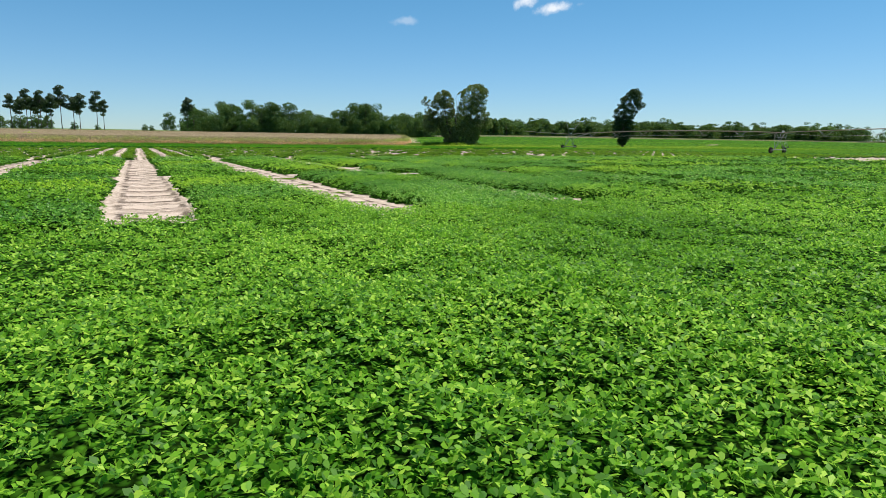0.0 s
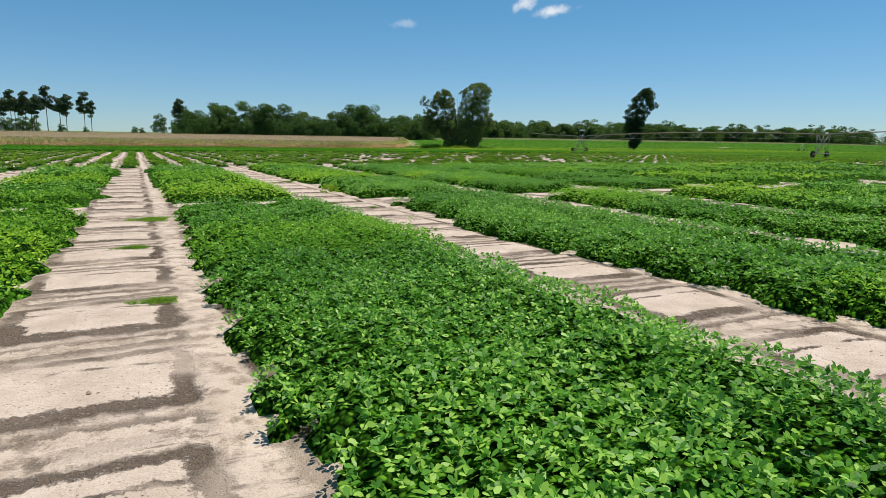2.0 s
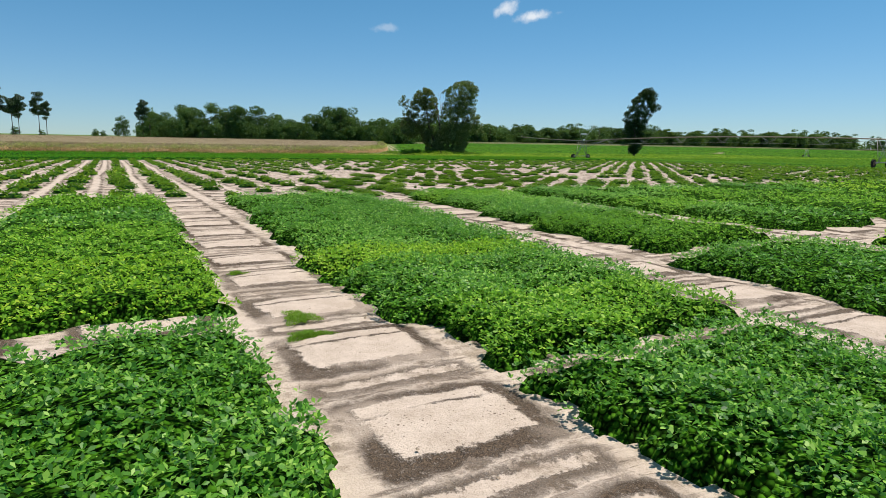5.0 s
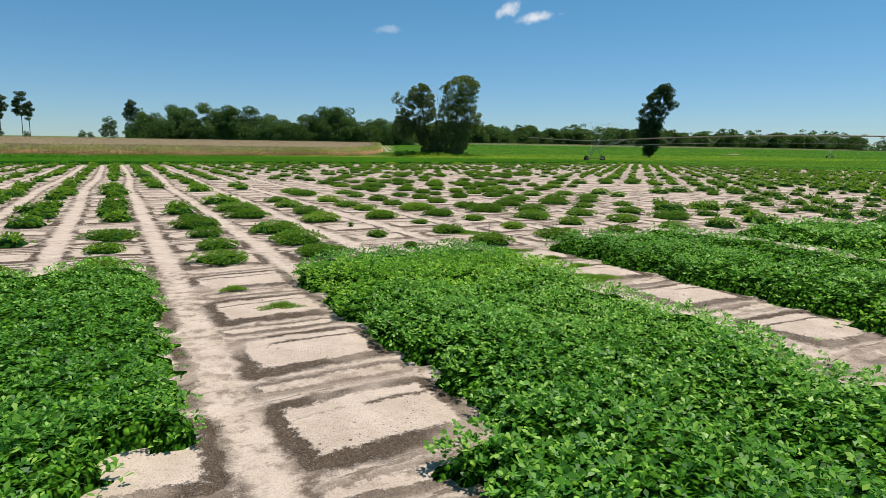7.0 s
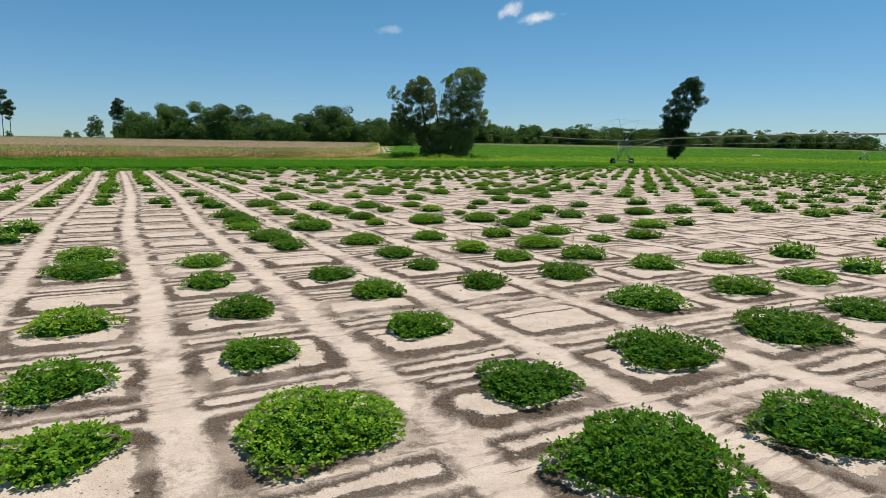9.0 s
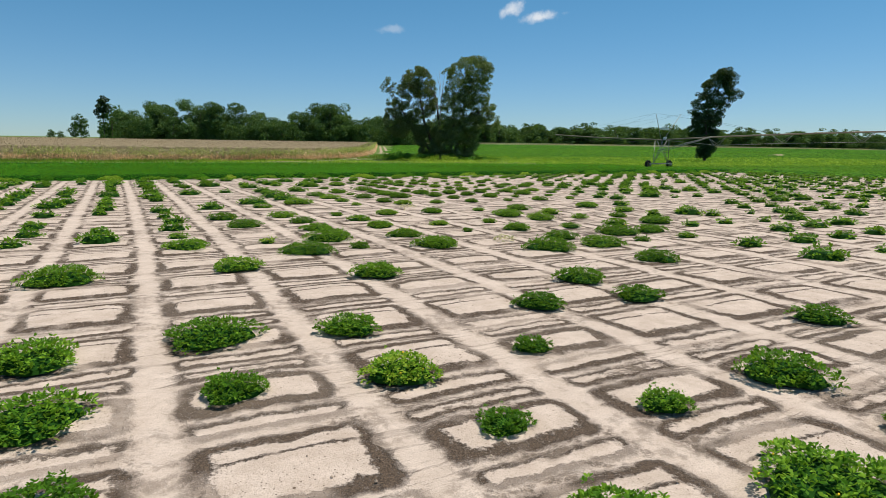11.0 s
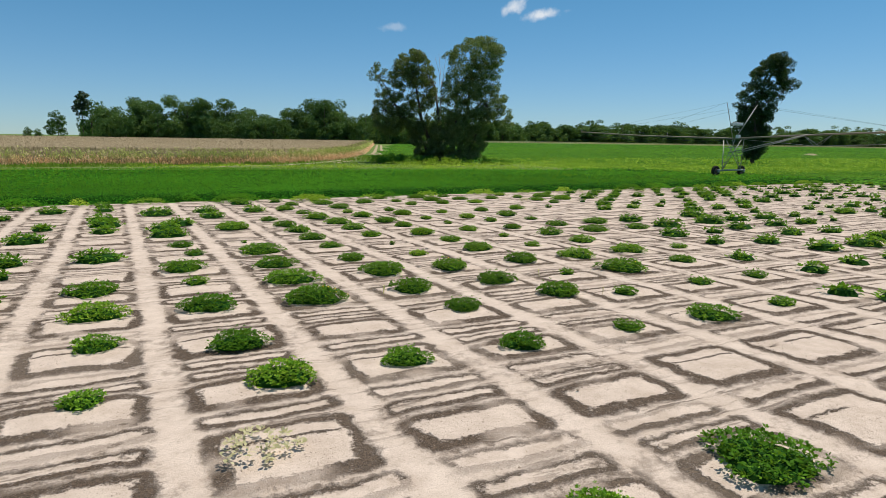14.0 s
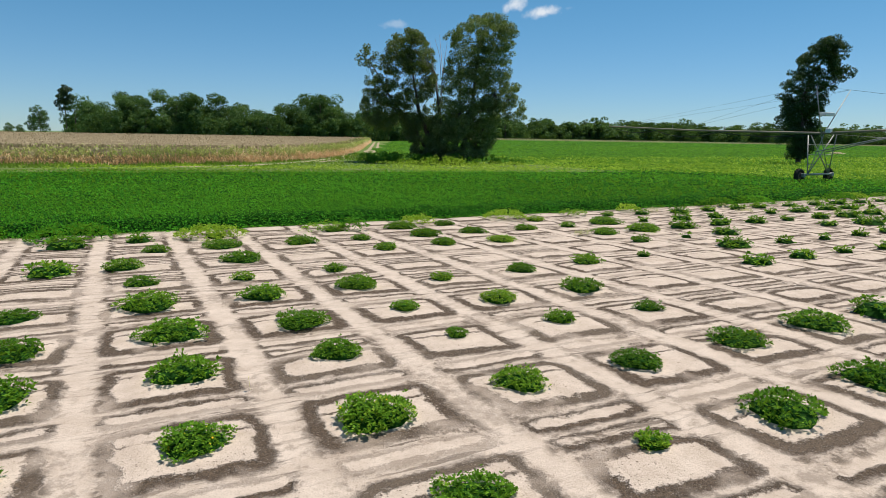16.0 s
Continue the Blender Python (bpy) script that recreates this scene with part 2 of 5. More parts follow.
    dark = N.m("MULTIPLY", dark, N.m("SUBTRACT", 1.0, N.m("MULTIPLY", old, N.m("MULTIPLY", N.step(patch, 0.35, 0.65), 0.22))))
    dark = N.m("MULTIPLY", dark, N.m("ADD", 0.42, N.m("MULTIPLY", N.step(N.m("ADD", N.m("MULTIPLY", fine, 0.5), N.m("MULTIPLY", speck, 0.5)), 0.36, 0.52), 0.7)), clamp=True)
    sand = N.mix(N.step(N.noise(2.6, 6, g, 0.7), 0.3, 0.7), (0.49, 0.385, 0.30), (0.64, 0.52, 0.42))
    sand = N.mix(N.m("MULTIPLY", N.step(speck, 0.52, 0.66), 0.45), sand, (0.30, 0.225, 0.16))
    sand = N.mix(N.m("MULTIPLY", N.step(mid, 0.50, 0.70), 0.35), sand, (0.44, 0.345, 0.26))
    sand = N.mix(N.m("MULTIPLY", lane, 0.2), sand, (0.66, 0.545, 0.445))
    # pebbles and dark grains lie on the crust of each square
    vo = N.t.nodes.new("ShaderNodeTexVoronoi")
    vo.inputs["Scale"].default_value = 13
    N.put(vo.inputs["Vector"], g)
    within = N.m("SUBTRACT", 1.0, N.step(sq, -0.12, -0.04))
    some = N.step(N.noise(2.2, 3, g), 0.40, 0.62)
    peb = N.m("MULTIPLY", N.m("LESS_THAN", N.m("ADD", vo.outputs["Distance"], N.m("MULTIPLY", fine, 0.12)), N.m("ADD", 0.08, N.m("MULTIPLY", N.sep(vo.outputs["Color"])[1], 0.16))), N.step(N.sep(vo.outputs["Color"])[0], 0.40, 0.42))
    peb = N.m("MULTIPLY", peb, N.m("ADD", 0.06, N.m("MULTIPLY", N.m("MULTIPLY", within, some), 0.85)))
    sand = N.mix(peb, sand, (0.13, 0.09, 0.06))
    vg = N.t.nodes.new("ShaderNodeTexVoronoi")
    vg.inputs["Scale"].default_value = 31
    N.put(vg.inputs["Vector"], g)
    grit = N.m("MULTIPLY", N.m("SUBTRACT", 1.0, N.step(vg.outputs["Distance"], 0.12, 0.24)), N.step(N.sep(vg.outputs["Color"])[0], 0.50, 0.54))
    grit = N.m("MULTIPLY", grit, N.m("ADD", 0.06, N.m("MULTIPLY", within, N.m("ADD", 0.2, N.m("MULTIPLY", some, 0.6)))))
    sand = N.mix(grit, sand, (0.15, 0.105, 0.07))
    # damp brown earth along the strips between the closed plots, canopy shade painted in
    outer = N.m("MULTIPLY", N.m("MULTIPLY", old, N.step(sq, 0.02, 0.10)), N.m("MULTIPLY", N.step(N.m("ADD", mid, N.m("MULTIPLY", N.m("SUBTRACT", patch, 0.5), 0.8)), 0.46, 0.62), N.m("ADD", 0.3, N.m("MULTIPLY", N.step(speck, 0.4, 0.6), 0.35))))
    sand = N.mix(outer, sand, (0.19, 0.14, 0.095))
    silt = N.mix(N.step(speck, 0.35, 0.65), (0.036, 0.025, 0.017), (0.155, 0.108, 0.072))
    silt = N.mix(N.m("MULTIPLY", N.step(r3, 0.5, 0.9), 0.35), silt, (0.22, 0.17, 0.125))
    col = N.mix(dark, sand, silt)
    # past the plots: grassy headland and field soil
    past = N.step(N.m("ADD", y, N.m("MULTIPLY", wob, 6)), 69.4, 70.4)
    east = N.step(N.m("ADD", x, N.m("MULTIPLY", wob, 8)), 73.5, 75.0)
    grass = N.mix(N.noise(0.6, 5, g), (0.10, 0.17, 0.03), (0.17, 0.23, 0.05))
    grass = N.mix(N.m("MULTIPLY", N.step(N.noise(0.05, 4, g), 0.5, 0.66), 0.6), grass, (0.20, 0.21, 0.07))
    grass = N.mix(N.m("MULTIPLY", fine, 0.5), grass, (0.05, 0.10, 0.02))
    col = N.mix(N.m("MAXIMUM", past, east), col, grass)
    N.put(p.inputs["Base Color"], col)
    p.inputs["Roughness"].default_value = 0.95
    p.inputs["Specular IOR Level"].default_value = 0.15
    h = N.m("ADD", N.m("MULTIPLY", fine, 0.5), N.m("ADD", N.m("MULTIPLY", speck, 0.3), N.m("MULTIPLY", dark, -1.1)))
    h = N.m("ADD", h, N.m("ADD", N.m("MULTIPLY", peb, 1.2), N.m("MULTIPLY", grit, 0.5)))
    bumped(N, p, h, 0.9, 0.03)
    return m


GROUND = ground_material()
PEANUT = leaf_material("peanut_leaf", (0.034, 0.10, 0.007), (0.085, 0.215, 0.012), (0.24, 0.43, 0.03), 0.2, 0.34, rough=0.6, spec=0.08)
PEANUT_PLOT = leaf_material("peanut_plot_leaf", (0.058, 0.180, 0.014), (0.212, 0.475, 0.028), (0.55, 0.82, 0.09), 0.42, 0.44, patch=0.16, glow=(0.24, 0.50, 0.04), spec=0.2, rough=0.5, apart=0.15)
PEANUT_DEEP = leaf_material("peanut_deep_leaf", (0.038, 0.138, 0.016), (0.148, 0.385, 0.034), (0.455, 0.735, 0.115), 0.37, 0.40, patch=0.16, glow=(0.18, 0.46, 0.05), spec=0.28, rough=0.45, apart=0.15)
PEANUT_BRIGHT = leaf_material("peanut_bright_leaf", (0.09, 0.24, 0.012), (0.28, 0.56, 0.028), (0.62, 0.82, 0.07), 0.45, 0.45, patch=0.16, glow=(0.32, 0.54, 0.04), spec=0.2, rough=0.5, apart=0.15)
PEANUT_PALE = leaf_material("peanut_pale_leaf", (0.07, 0.17, 0.010), (0.14, 0.30, 0.018), (0.34, 0.46, 0.04), 0.35, 0.35, rough=0.6, spec=0.08)
FIELD_LEAF = leaf_material("field_leaf", (0.016, 0.105, 0.006), (0.043, 0.25, 0.011), (0.13, 0.47, 0.028), 0.33, patch=0.05, spec=0.06, rough=0.7)
SOY_LEAF = leaf_material("soybean_leaf", (0.045, 0.145, 0.014), (0.09, 0.245, 0.022), (0.20, 0.38, 0.05), 0.35, patch=0.03, spec=0.06, rough=0.7)
WEED_LEAF = leaf_material("weed_leaf", (0.15, 0.27, 0.018), (0.30, 0.44, 0.035), (0.52, 0.62, 0.08), 0.35, spec=0.08, rough=0.7)
GRASS_BLADE = leaf_material("grass_blade", (0.13, 0.22, 0.03), (0.24, 0.36, 0.05), (0.42, 0.50, 0.12), 0.3, spec=0.08, rough=0.7)
TUFT_BLADE = leaf_material("tuft_blade", (0.07, 0.17, 0.015), (0.13, 0.27, 0.025), (0.24, 0.38, 0.05), 0.3, spec=0.08, rough=0.7)
DRY_GRASS = leaf_material("dry_grass", (0.42, 0.41, 0.22), (0.58, 0.55, 0.32), (0.74, 0.68, 0.44), 0.3, 0.5, spec=0.05, rough=0.8, glow=(0.5, 0.48, 0.2))
TREE_LEAF = leaf_material("tree_leaf", (0.056, 0.088, 0.032), (0.13, 0.168, 0.064), (0.30, 0.33, 0.15), 0.38, 0.34, 0.55, 0.7, 0.2)
DARK_LEAF = leaf_material("dark_tree_leaf", (0.014, 0.036, 0.012), (0.030, 0.066, 0.020), (0.075, 0.125, 0.04), 0.2, 0.14, 0.6, 0.3)
WOOD_LEAF = leaf_material("woodland_leaf", (0.032, 0.075, 0.028), (0.070, 0.140, 0.046), (0.17, 0.26, 0.09), 0.32, 0.25, 0.7, 0.10, 0.08)
PINE_LEAF = leaf_material("pine_needles", (0.016, 0.040, 0.015), (0.03, 0.062, 0.02), (0.055, 0.09, 0.03), 0.2, 0.1, 0.6, 0.05)
CORN_DRY = leaf_material("dry_corn_leaf", (0.50, 0.29, 0.14), (0.74, 0.48, 0.26), (0.88, 0.68, 0.43), 0.3, 0.45, 0.8, 0.06, 0.08, (0.72, 0.50, 0.28))
CORN_GREEN = leaf_material("green_corn_leaf", (0.14, 0.22, 0.04), (0.32, 0.39, 0.08), (0.62, 0.58, 0.25), 0.35, 0.45, 0.7, 0.06, 0.08, (0.45, 0.45, 0.13))
CORN_TOP = leaf_material("corn_tassel", (0.21, 0.16, 0.09), (0.32, 0.25, 0.145), (0.46, 0.36, 0.21), 0.3, 0.25, 0.8, 0.04, 0.2, (0.5, 0.38, 0.2))
# peanut and field covers: darker than their leaves, shade put into the colour
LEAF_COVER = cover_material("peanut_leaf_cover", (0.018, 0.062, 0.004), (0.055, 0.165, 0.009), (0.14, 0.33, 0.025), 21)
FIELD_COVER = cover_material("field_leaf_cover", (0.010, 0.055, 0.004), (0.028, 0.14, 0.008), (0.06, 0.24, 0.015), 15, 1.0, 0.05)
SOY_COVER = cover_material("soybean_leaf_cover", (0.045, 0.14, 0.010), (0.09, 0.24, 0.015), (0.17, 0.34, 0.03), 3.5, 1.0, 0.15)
CORN_COVER = cover_material("corn_top_cover", (0.23, 0.18, 0.105), (0.34, 0.27, 0.165), (0.46, 0.37, 0.235), 3.0, 0.6, 0.12, 0.75)
# near-black green that paints in the shade inside a plant
UNDER = plain("painted_inner_shade", (0.006, 0.028, 0.003), (0.02, 0.08, 0.007), 14, 0.9, bump=0.6, bdist=0.05)
STEM = plain("green_stem", (0.10, 0.18, 0.04), (0.17, 0.22, 0.07), 20, 0.7)
BARK = plain("bark", (0.07, 0.055, 0.042), (0.16, 0.13, 0.105), 6, 0.9, bump=0.8, bdist=0.04)
DEADWOOD = plain("dead_branch", (0.22, 0.19, 0.17), (0.34, 0.30, 0.27), 6, 0.9)
STEEL = plain("galvanised_steel", (0.24, 0.24, 0.22), (0.42, 0.41, 0.37), 5, 0.55, 0.4)
PIPE = plain("weathered_pipe", (0.16, 0.16, 0.12), (0.36, 0.27, 0.18), 1.6, 0.6, 0.2)
TYRE = plain("tyre_rubber", (0.015, 0.014, 0.013), (0.05, 0.045, 0.04), 9, 0.85, bump=0.3)
RUST = plain("rusty_rim", (0.16, 0.09, 0.06), (0.28, 0.17, 0.12), 12, 0.8, 0.2)
WHITE = plain("white_enamel", (0.68, 0.69, 0.68), (0.78, 0.78, 0.77), 5, 0.45)
YELLOW = plain("yellow_petal", (0.80, 0.50, 0.02), (0.90, 0.62, 0.04), 30, 0.6)
TAG = plain("yellow_tag_plastic", (0.72, 0.66, 0.16), (0.80, 0.74, 0.30), 30, 0.5)
DIRT = plain("dirt_track", (0.28, 0.215, 0.13), (0.44, 0.35, 0.245), 2.5, 0.95, bump=0.4, bdist=0.03)
CLOD = plain("dry_clod", (0.26, 0.19, 0.13), (0.62, 0.49, 0.37), 9, 0.95)
CABLE = plain("dark_cable", (0.03, 0.03, 0.03), (0.06, 0.06, 0.06), 5, 0.6)

# ---- mesh helpers ----
rng = np.random.default_rng(7)


def mesh_np(name, verts, size, mat, smooth=False):
    """A mesh of faces that share no corners: verts is (faces * size, 3)."""
    verts = np.asarray(verts, dtype=np.float32).reshape(-1, 3)
    n = len(verts) // size
    me = bpy.data.meshes.new(name)
    me.vertices.add(n * size)
    me.vertices.foreach_set("co", verts.ravel())
    me.loops.add(n * size)
    me.loops.foreach_set("vertex_index", np.arange(n * size, dtype=np.int32))
    me.polygons.add(n)
    me.polygons.foreach_set("loop_start", np.arange(0, n * size, size, dtype=np.int32))
    me.polygons.foreach_set("loop_total", np.full(n, size, dtype=np.int32))
    me.update(calc_edges=True)
    me.validate()
    me.materials.append(mat)
    return me


def grid_mesh(name, xs, ys, zf, mat, smooth=True):
    X, Y = np.meshgrid(xs, ys)
    Z = zf(X, Y)
    v = np.stack([X, Y, Z], -1).reshape(-1, 3).astype(np.float32)
    nx, ny = len(xs), len(ys)
    i = (np.arange(ny - 1)[:, None] * nx + np.arange(nx - 1)[None, :]).ravel()
    f = np.stack([i, i + 1, i + nx + 1, i + nx], -1).astype(np.int32)
    me = bpy.data.meshes.new(name)
    me.vertices.add(len(v)), me.vertices.foreach_set("co", v.ravel())
    me.loops.add(f.size), me.loops.foreach_set("vertex_index", f.ravel())
    me.polygons.add(len(f))
    me.polygons.foreach_set("loop_start", np.arange(0, f.size, 4, dtype=np.int32))
    me.polygons.foreach_set("loop_total", np.full(len(f), 4, dtype=np.int32))
    me.polygons.foreach_set("use_smooth", np.full(len(f), smooth))
    me.update(calc_edges=True)
    me.materials.append(mat)
    return me


def wave(x, y, s, seed=0.0):
    """A cheap smooth random height, about -1 to 1, with features of size s metres."""
    a, b = x / s, y / s
    v = np.sin(a * 1.7 + 1.3 * np.sin(b * 1.1 + seed) + seed) + np.sin(b * 1.9 + 1.5 * np.sin(a * 0.9 + 2.1 * seed) + 2.0)
    return 0.5 * (v * 0.6 + 0.4 * (np.sin(a * 3.7 - b * 2.3 + seed * 3) + np.sin(b * 4.1 + a * 2.9 + seed)))


def gz(x, y):
    """Height of the land: level under the plots, rising gently past them."""
    t = np.clip((np.asarray(y, dtype=float) - 96.0), 0, 600)
    return 0.0195 * t * t / (t + 12.0)


def part(name, data, parent, label="", mat=None):
    if isinstance(data, bmesh.types.BMesh):
        me = bpy.data.meshes.new(name)
        data.to_mesh(me)
        data.free()
        data = me
    if mat is not None:
        data.materials.clear()
        data.materials.append(mat)
    ob = new(name, data)
    ob.parent = parent
    return tagged(ob, label) if label else ob


def leaflets(tip, az, tilt, length, width, six):
    """Leaflet outlines: tip (n,3) is the stalk end, az the heading, tilt the lift, as faces of 6 or 4 corners."""
    n = len(tip)
    ca, sa, ct, st = np.cos(az), np.sin(az), np.cos(tilt), np.sin(tilt)
    fwd = np.stack([ca * ct, sa * ct, st], -1)
    roll = rng.normal(0, 0.45, n)
    side0 = np.stack([-sa, ca, np.zeros(n)], -1)
    up = np.cross(fwd, side0)
    side = side0 * np.cos(roll)[:, None] + up * np.sin(roll)[:, None]
    nrm = np.cross(fwd, side)
    L, Wd = length[:, None], width[:, None]
    if six:
        pts = ((0.0, 0.0, 0.0), (0.38, 0.44, 0.10), (0.78, 0.47, 0.05), (1.0, 0.0, -0.09), (0.78, -0.47, 0.05), (0.38, -0.44, 0.10))
    else:
        pts = ((0.0, 0.0, 0.0), (0.62, 0.5, 0.08), (1.0, 0.0, -0.05), (0.62, -0.5, 0.08))
    return np.stack([tip + fwd * (L * a) + side * (Wd * b) + nrm * (Wd * c) for a, b, c in pts], 1)


def rosettes(pos, out, scale, six, lean=0.32):
    """Leaves of four leaflets on stalks that end at pos; out (n,2): which way the leaf hangs."""
    n = len(pos)
    base = np.arctan2(out[:, 1], out[:, 0]) + rng.normal(0, 0.9, n)
    faces = []
    for dv, back in ((0.55, 0.0), (-0.55, 0.0), (1.45, 0.5), (-1.45, 0.5)):
        az = base + dv + rng.normal(0, 0.15, n)
        tilt = rng.normal(lean, 0.42, n)
        ln = scale * rng.uniform(0.8, 1.25, n)
        p = pos.copy()
        p[:, 0] -= np.cos(base) * scale * back * 0.45
        p[:, 1] -= np.sin(base) * scale * back * 0.45
        faces.append(leaflets(p, az, tilt, ln, ln * rng.uniform(0.46, 0.6, n), six))
    return np.concatenate(faces, 0).reshape(-1, 3)


def tube(bm, a, b, r0, r1=None, n=8, cap=True):
    a, b = Vector(a), Vector(b)
    r1 = r0 if r1 is None else r1
    q = (b - a).to_track_quat("Z", "Y").to_matrix()
    rings = []
    for p, r in ((a, r0), (b, r1)):
        rings.append([bm.verts.new(p + q @ Vector((math.cos(i * math.tau / n) * r, math.sin(i * math.tau / n) * r, 0))) for i in range(n)])
    for i in range(n):
        f = bm.faces.new((rings[0][i], rings[0][(i + 1) % n], rings[1][(i + 1) % n], rings[1][i]))
        f.smooth = True
    if cap:
        bm.faces.new(rings[0][::-1]), bm.faces.new(rings[1])


def bent_tube(bm, pts, radii, n=8):
    """A tapered limb through several points."""
    pts = [Vector(p) for p in pts]
    rings = []
    for i, p in enumerate(pts):
        d = (pts[min(i + 1, len(pts) - 1)] - pts[max(i - 1, 0)]).normalized()
        q = d.to_track_quat("Z", "Y").to_matrix()
        rings.append([bm.verts.new(p + q @ Vector((math.cos(k * math.tau / n) * radii[i], math.sin(k * math.tau / n) * radii[i], 0))) for k in range(n)])
    for r0, r1 in zip(rings, rings[1:]):
        for k in range(n):
            bm.faces.new((r0[k], r0[(k + 1) % n], r1[(k + 1) % n], r1[k])).smooth = True
    bm.faces.new(rings[-1])


def box(bm, lo, hi, bevel=0.0):
    lo, hi = Vector(lo), Vector(hi)
    r = bmesh.ops.create_cube(bm, size=1, matrix=Matrix.LocRotScale((lo + hi) / 2, None, hi - lo))
    if bevel:
        edges = list({e for v in r["verts"] for e in v.link_edges})
        bmesh.ops.bevel(bm, geom=edges, offset=bevel, segments=1, affect="EDGES")


# ---- ground ----
def squares(x, y):
    """Distances east and north from the middle of the nearest planting square."""
    x, y = np.asarray(x, dtype=float), np.asarray(y, dtype=float)
    ox = np.interp(y, [q[0] for q in DRIFT_X], [q[1] for q in DRIFT_X])
    oy = np.interp(y, [q[0] for q in DRIFT_Y], [q[1] for q in DRIFT_Y]) + SKEW * np.clip(x - 25, -16, 16) * np.clip((y - 34) / 8, 0, 1)
    return np.abs((x - ox - X0 + PX / 2) % PX - PX / 2), np.abs((y - oy - Y0 + PY / 2) % PY - PY / 2)


def ground_z(x, y):
    qx, qy = squares(x, y)
    crown = np.clip((0.70 - qx) / 0.2, 0, 1) * np.clip((0.62 - qy) / 0.2, 0, 1)
    inside = (y < 70) & (x < 74)
    z = np.where(inside, 0.035 * crown + 0.012 * wave(x, y, 0.6, 1.0) - 0.03, 0.0)
    return z + gz(x, y)


def graded(lo, hi, step, far, grow=1.22):
    core = np.arange(lo, hi + 1e-6, step)
    out, d, p = [], step, hi
    while p < far:
        d = min(d * grow, 60)
        p += d
        out.append(p)
    out2, d, p = [], step, lo
    while p > -far:
        d = min(d * grow, 60)
        p -= d
        out2.append(p)
    return np.concatenate([np.array(out2[::-1]), core, np.array(out)])


ground = new("ground", grid_mesh("ground", graded(-28, 42, 0.4, 3000), graded(-38, 71, 0.4, 3000), ground_z, GROUND))
tagged(ground, "pale sandy field soil with dark silt bands, grassy further off", "ground", kind="structure")

# ---- closed peanut canopy: plots with bare strips between ----
PATH_DIR = (0.4656, 0.885)


def off_line(x, y):
    """Distance from the straight line that runs across the plots from corner to corner."""
    return np.abs((x + 25.4) * PATH_DIR[1] - (y + 48.0) * PATH_DIR[0])


def canopy_height(x, y, x0, x1, y0, y1, tall=1.0):
    """0 outside the plot, rising over its ragged rim to a lumpy top."""
    rag = np.minimum(0.22 * wave(x, y, 0.5, 2.0) + 0.12 * wave(x, y, 0.2, 5.0), 0.12)
    d = np.minimum(np.minimum(x - x0, x1 - x), np.minimum(y - y0, y1 - y)) + rag
    rim = np.clip(d / 0.32, 0, 1)
    rim = np.sqrt(np.clip(1 - (1 - rim) ** 2, 0, 1))
    rows = 0.035 * np.cos((x - x0) / max(x1 - x0, 0.1) * math.tau * max(1, round((x1 - x0) / 1.8)))
    return rim * tall * (0.29 + 0.065 * wave(x, y, 1.1, 3.0) + 0.075 * wave(x, y, 0.33, 7.0) - rows)


LEVELS = ((0, 1.1, 400, 0.044, True), (1.1, 2.6, 330, 0.047, False), (2.6, 4.2, 240, 0.050, False), (4.2, 8, 120, 0.060, False), (8, 16, 40, 0.086, False), (16, 30, 12, 0.12, False), (30, 400, 2.2, 0.19, False))


